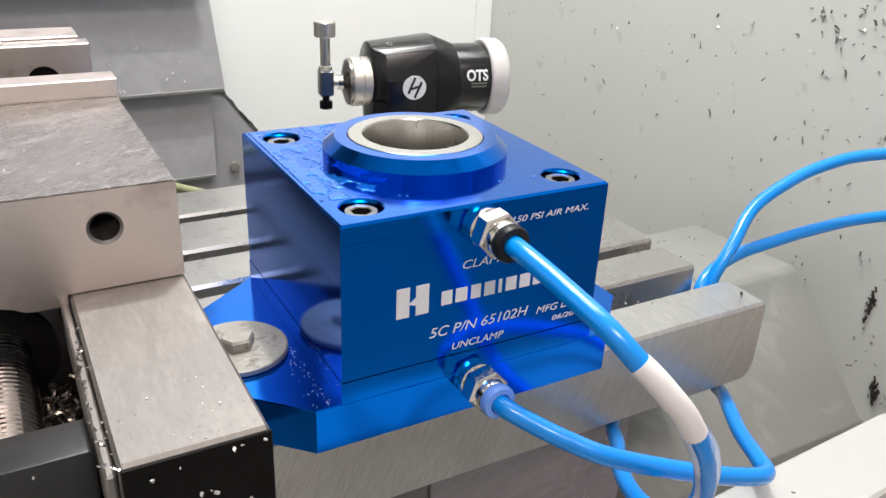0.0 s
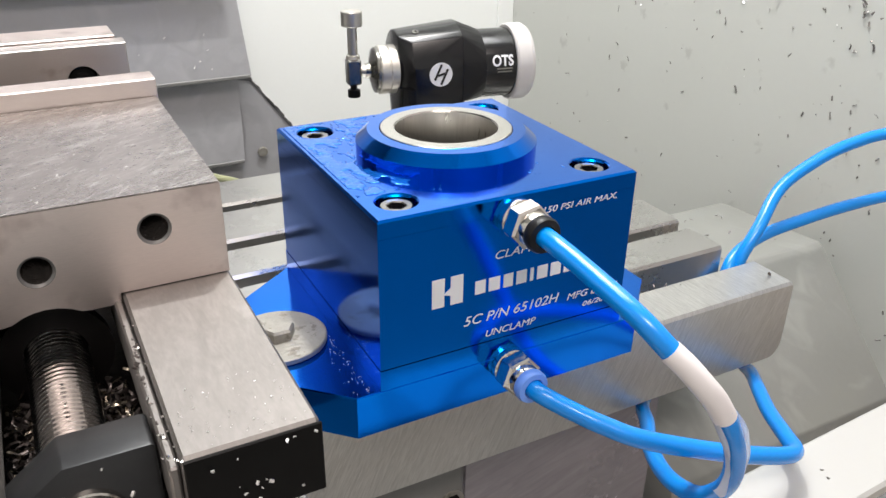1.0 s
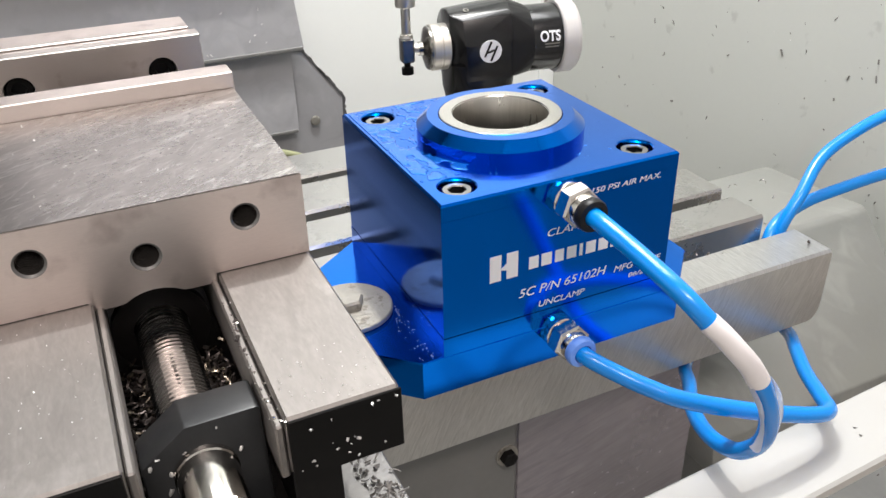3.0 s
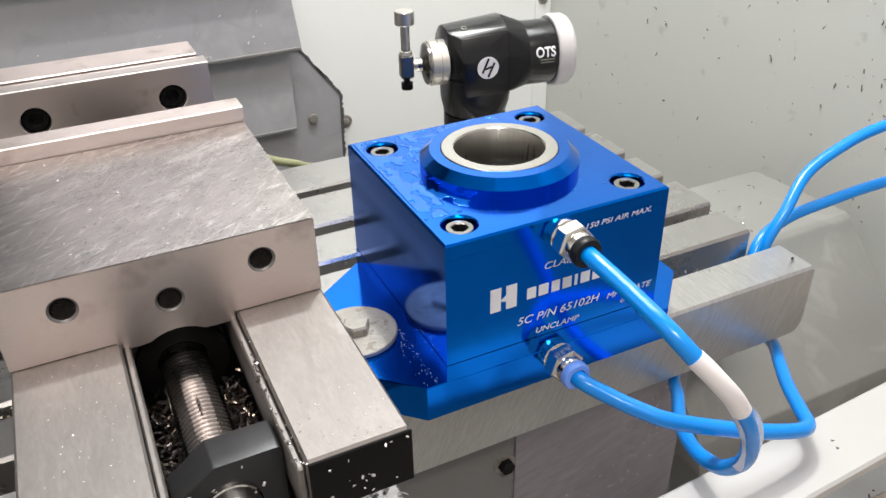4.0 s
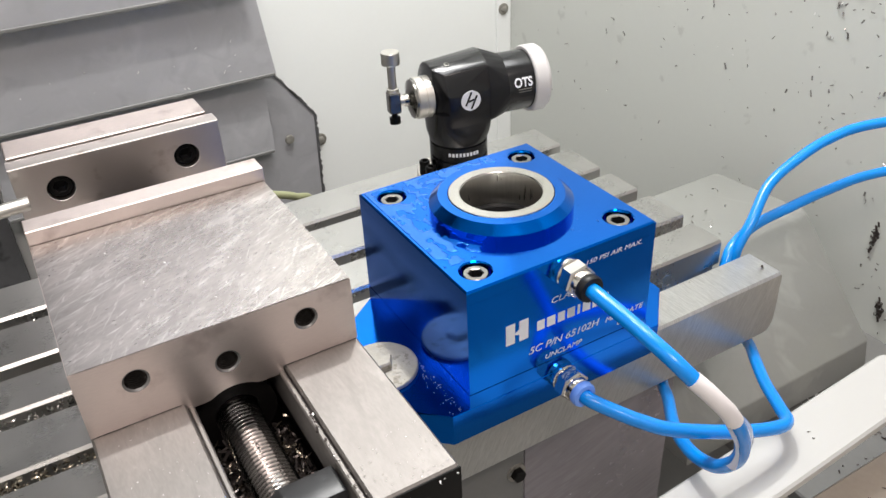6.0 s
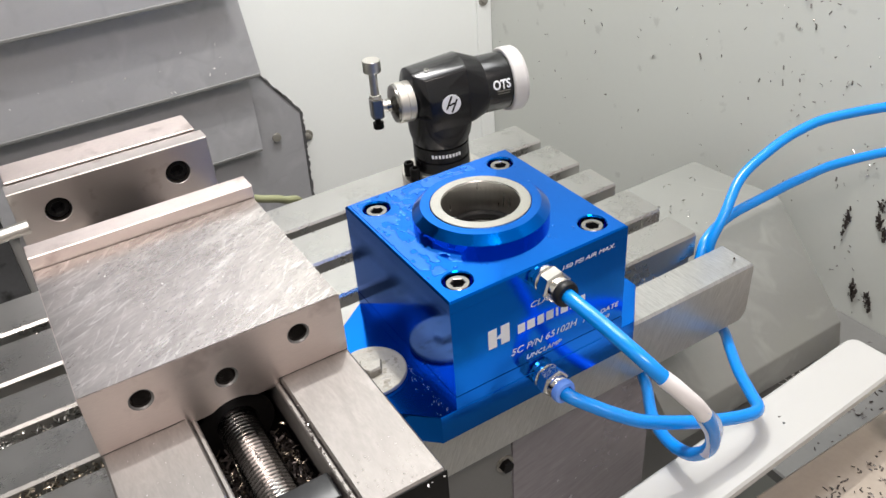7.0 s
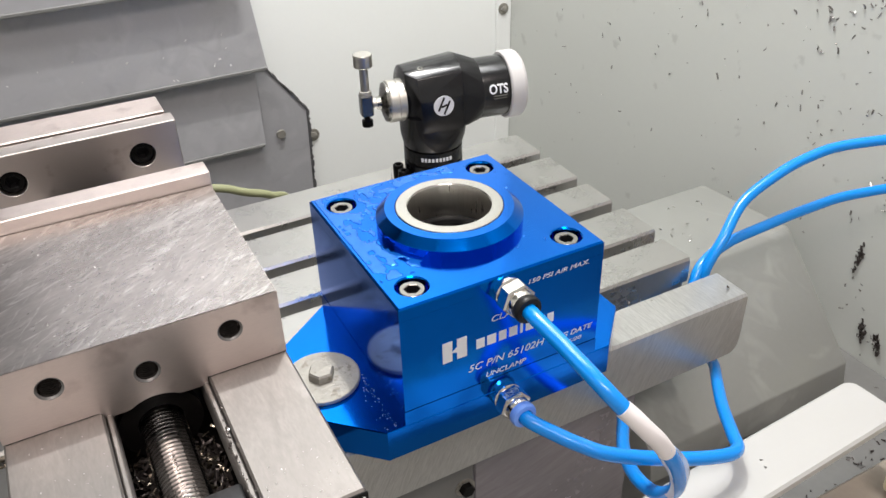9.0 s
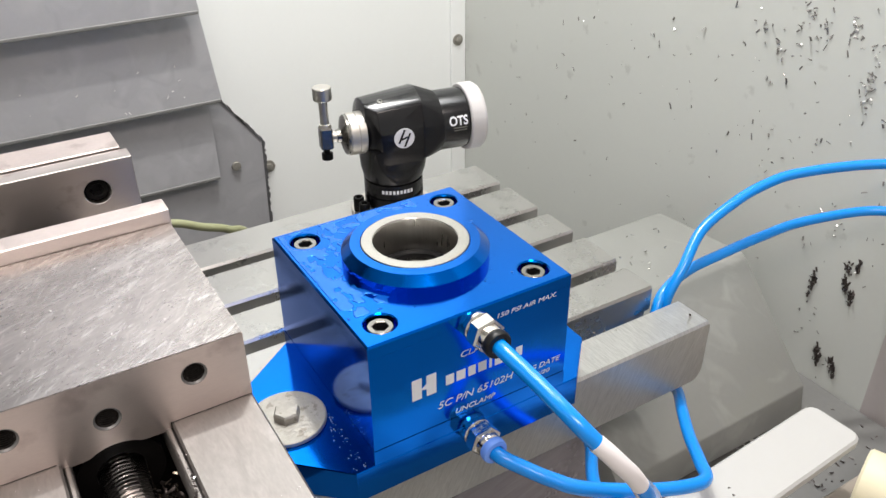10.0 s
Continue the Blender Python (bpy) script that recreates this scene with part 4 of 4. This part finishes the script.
HIGH = [(0.143, 0.170), (0.142, 0.160), (0.112, 0.149), (0.114, 0.118), (0.109, 0.101), (0.224, 0.126), (0.194, 0.176), (0.250, 0.135), (0.171, 0.155), (0.176, 0.165), (0.205, 0.14), (0.10, 0.13)]
swarf("wall_swarf", 190, clusters(CLUMPS, 0.0018, 2.6), "dark clumps of wet chips on the grey wall", CHIPD, (0.004, 0.009), seed=5, spin=(70, 110), thick=1.6, tip=15)
swarf("wall_swarf", 80, clusters(HIGH, 0.0045, 1.8), "dark clumps of chips high on the grey wall", CHIPW, (0.002, 0.008), seed=25, thick=1.2, tip=18)


def upper_wall(rng):
    y = 0.05 + 0.55 * rng.random() ** 1.6
    return (RX, y, rng.uniform(0.0, 0.36)), (-1, 0, 0)


swarf("wall_swarf", 105, upper_wall, "scattered dark chips on the upper grey wall", CHIPW, (0.004, 0.009), seed=27, thick=1.3, tip=12, spin=(50, 120))
swarf("wall_swarf", 45, upper_wall, "scattered bright chips on the upper grey wall", SPECK, (0.0015, 0.004), seed=28, thick=1.5)
swarf("wall_swarf", 26, clusters(CLUMPS[2:] + HIGH[:6], 0.0022, 1.2), "bright flecks among the dark clumps", SPECK, (0.002, 0.004), seed=6, thick=1.8)
swarf("vise_swarf", 1300, lambda r: ((r.uniform(-0.161, -0.1125), r.uniform(-0.052, 0.03), 0.037 + 0.016 * r.random() ** 1.5), (0, 0, 1)), "tangled dark chips in the vise channel", CHIPD, (0.002, 0.007), seed=7, lift=0.002)
swarf("vise_swarf", 200, lambda r: ((r.uniform(-0.161, -0.1125), r.uniform(-0.052, 0.03), 0.046 + 0.008 * r.random()), (0, 0, 1)), "bronze and bright chips in the vise channel", BRONZE, (0.002, 0.007), seed=8, lift=0.002)
swarf("rail_swarf", 60, flat(-0.106, -0.064, -0.091, -0.055, 0.0962), "specks of bright chips on the vise rail", SPECK, (0.0003, 0.0008), seed=9, lift=0.0001)
swarf("rail_swarf", 18, lambda r: ((r.uniform(-0.106, -0.064), -0.0946, r.uniform(0.068, 0.094)), (0, -1, 0)), "specks of bright chips on the black rail end", SPECK, (0.0004, 0.0020), seed=10)
swarf("rail_swarf", 24, flat(-0.1118, -0.1085, -0.092, 0.0, 0.0948), "chips along the rail's inner edge", CHIPD, (0.0006, 0.0022), seed=11, lift=0.0)
swarf("rail_swarf", 40, flat(-0.205, -0.168, -0.09, 0.02, 0.0962), "specks of bright chips on the vise rail", SPECK, (0.0003, 0.0007), seed=12)
swarf("base_swarf", 120, flat(-0.070, -0.055, -0.08, 0.02, 0.0122), "dull chips heaped on the vise base", CHIPW, (0.002, 0.007), seed=13, lift=0.001)
swarf("slot_swarf", 520, flat(-0.5, -0.215, 0.1255, 0.1385, -0.012), "brown and bright chips lying in a table slot", BRONZE, (0.002, 0.006), seed=14, lift=0.001)
swarf("slot_swarf", 260, flat(-0.5, -0.215, 0.189, 0.2035, -0.012), "bright chips lying in a table slot", CHIPM, (0.002, 0.005), seed=15, lift=0.001)
swarf("table_swarf", 24, flat(-0.5, -0.22, 0.09, 0.38, T0), "a few bright chips on the table", CHIPM, (0.002, 0.006), seed=16)
swarf("table_swarf", 6, flat(0.17, 0.325, 0.03, 0.06, T0), "a few chips on the table's front rail", CHIPD, (0.002, 0.006), seed=17)
swarf("sill_swarf", 480, flat(0.10, 0.52, -0.203, -0.118, -0.125), "dark chips littering the door sill", CHIPD, (0.002, 0.006), seed=18)
swarf("sill_swarf", 90, flat(0.10, 0.52, -0.203, -0.118, -0.125), "bright chips littering the door sill", CHIPM, (0.002, 0.005), seed=19)
swarf("ear_swarf", 70, lambda r: ((-0.004 - abs(r.gauss(0, 0.004)), r.uniform(0.002, 0.06), 0.0242), (0, 0, 1)), "fine bright chips along the foot of the blue block", SPECK, (0.0003, 0.0007), seed=20)
swarf("leaf_swarf", 14, lambda r: ((r.uniform(-0.2, 0.12), 0.8085, r.uniform(-0.02, 0.05)), (0, -1, 0.1)), "bright chips clinging to the way cover", SPECK, (0.002, 0.005), seed=22, lift=0.0005)
swarf("cover_swarf", 30, lambda r: ((r.uniform(0.33, 0.54), r.uniform(0.17, 0.28), -0.0855), (0, 0, 1)), "bright chips on the grey slide cover", CHIPM, (0.002, 0.005), seed=21, lift=0.001)

def wet(x, y, lo, seed):
    """How deep the coolant film stands at a place on the blue top; nothing below zero."""
    if x < 0.0025 or y < 0.003 or x > S - 0.003 or y > S - 0.003:
        return -1.0
    ring = math.hypot(x - 0.0745, y - 0.0745) - 0.0512
    screw = min(math.hypot(x - a, y - c) for a in (0.018, 0.131) for c in (0.018, 0.131)) - 0.0118
    near = min(x / 0.052, 1.4) if y > 0.030 else 1.4
    back = min((S - y) / 0.030, 1.3) if x < 0.11 else 1.3
    n = noise.fractal(Vector((x * 150 + seed, y * 110, seed)), 0.9, 2.1, 3)
    return min(n + 0.55 - lo * min(near, back), ring * 180, screw * 200)


# coolant lies in ragged films along the edges of the blue top, and in fine drops elsewhere
STEP = 0.0008
cells, b = {}, bmesh.new()
count = int(S / STEP)
for iy in range(count):
    for ix in range(count):
        x, y = ix * STEP, iy * STEP
        d = wet(x, y, 0.95, 3.7)
        if d > 0:
            cells[ix, iy] = b.verts.new((x, y, TOP + 0.00003 + 0.00034 * min(1.0, d * 2.4) ** 0.6))
for ix, iy in list(cells):
    q = [cells.get(k) for k in ((ix, iy), (ix + 1, iy), (ix + 1, iy + 1), (ix, iy + 1))]
    if all(q):
        b.faces.new(q)
bmesh.ops.delete(b, geom=[v for v in b.verts if not v.link_faces], context="VERTS")
rim = [e for e in b.edges if e.is_boundary]
skirt = bmesh.ops.extrude_edge_only(b, edges=rim)
for v in skirt["geom"]:
    if isinstance(v, bmesh.types.BMVert):
        v.co.z = TOP + 0.00001
bmesh.ops.smooth_vert(b, verts=b.verts, factor=0.5, use_axis_x=True, use_axis_y=True, use_axis_z=False)
film = finish("coolant_film", b, WATER, smooth=80)
tagged(film, "ragged wet coolant film on the blue top", "coolant", kind="stuff")

swarf("tray_swarf", 260, lambda r: ((0.468 + r.gauss(0, 0.012), 0.028 + r.gauss(0, 0.009), -0.246 + 0.008 * r.random()), (0, 0, 1)), "matted pile of bright chips on the chip tray", SPECK, (0.003, 0.009), seed=41, lift=0.001)
swarf("tray_swarf", 70, lambda r: ((r.uniform(0.40, 0.60), r.uniform(-0.05, 0.045), -0.246), (0, 0, 1)), "dark chips strewn on the chip tray", CHIPD, (0.003, 0.008), seed=42, lift=0.0008)
swarf("bar_swarf", 2, flat(0.24, 0.36, -0.10, -0.075, -0.0598), "a few curled chips on the white strip", CHIPW, (0.003, 0.007), seed=43, lift=0.0003)
swarf("screw_swarf", 12, lambda r: ((r.uniform(-0.158, -0.114), -0.0712, r.uniform(0.035, 0.085)), (0, -1, 0)), "bright slivers stuck to the screw support", SPECK, (0.0008, 0.0045), seed=44, lift=0.0002, tip=8)
swarf("rail_swarf", 34, lambda r: ((r.uniform(-0.1125, -0.1065), r.uniform(-0.094, -0.02), 0.0945), (0, 0, 1)), "chips caught along the rail's edge", CHIPM, (0.0005, 0.0018), seed=46, lift=0.0002)
swarf("jaw_swarf", 34, lambda r: ((r.uniform(VL + 0.01, VR - 0.01), r.uniform(0.03, 0.16), 0.1397), (0, 0, 1)), "tiny bright specks on the jaw top", SPECK, (0.0004, 0.0014), seed=48, lift=0.0001)

rng = random.Random(31)
b = bmesh.new()
for i in range(60):
    x, y = rng.uniform(0.01, 0.143), rng.uniform(0.006, 0.14)
    if wet(x, y, 0.0, 3.7) <= 0.05 or wet(x, y, 0.95, 3.7) > 0:
        continue
    big = rng.random() ** 2
    rx, ry, h = 0.0004 + 0.0012 * big, 0.0004 + 0.0009 * big, 0.0001 + 0.0002 * big
    m = Matrix.Translation((x, y, TOP + 0.00002)) @ pose(0, 0, 0, 0, 0, rng.uniform(0, 180))
    n = 10
    rings = []
    for f, z in ((1.0, 0.0), (0.85, 0.6), (0.5, 0.92)):
        rings.append([b.verts.new(m @ Vector((rx * f * math.cos(2 * math.pi * j / n), ry * f * math.sin(2 * math.pi * j / n), h * z))) for j in range(n)])
    tip = b.verts.new(m @ Vector((0, 0, h)))
    b.faces.new(rings[0][::-1])
    for lo, hi in zip(rings, rings[1:]):
        for j in range(n):
            b.faces.new((lo[j], lo[(j + 1) % n], hi[(j + 1) % n], hi[j]))
    for j in range(n):
        b.faces.new((rings[2][j], rings[2][(j + 1) % n], tip))
drops = finish("coolant_drops", b, WATER, smooth=80)
tagged(drops, "clear coolant drops beaded on the blue top", "coolant", kind="stuff")
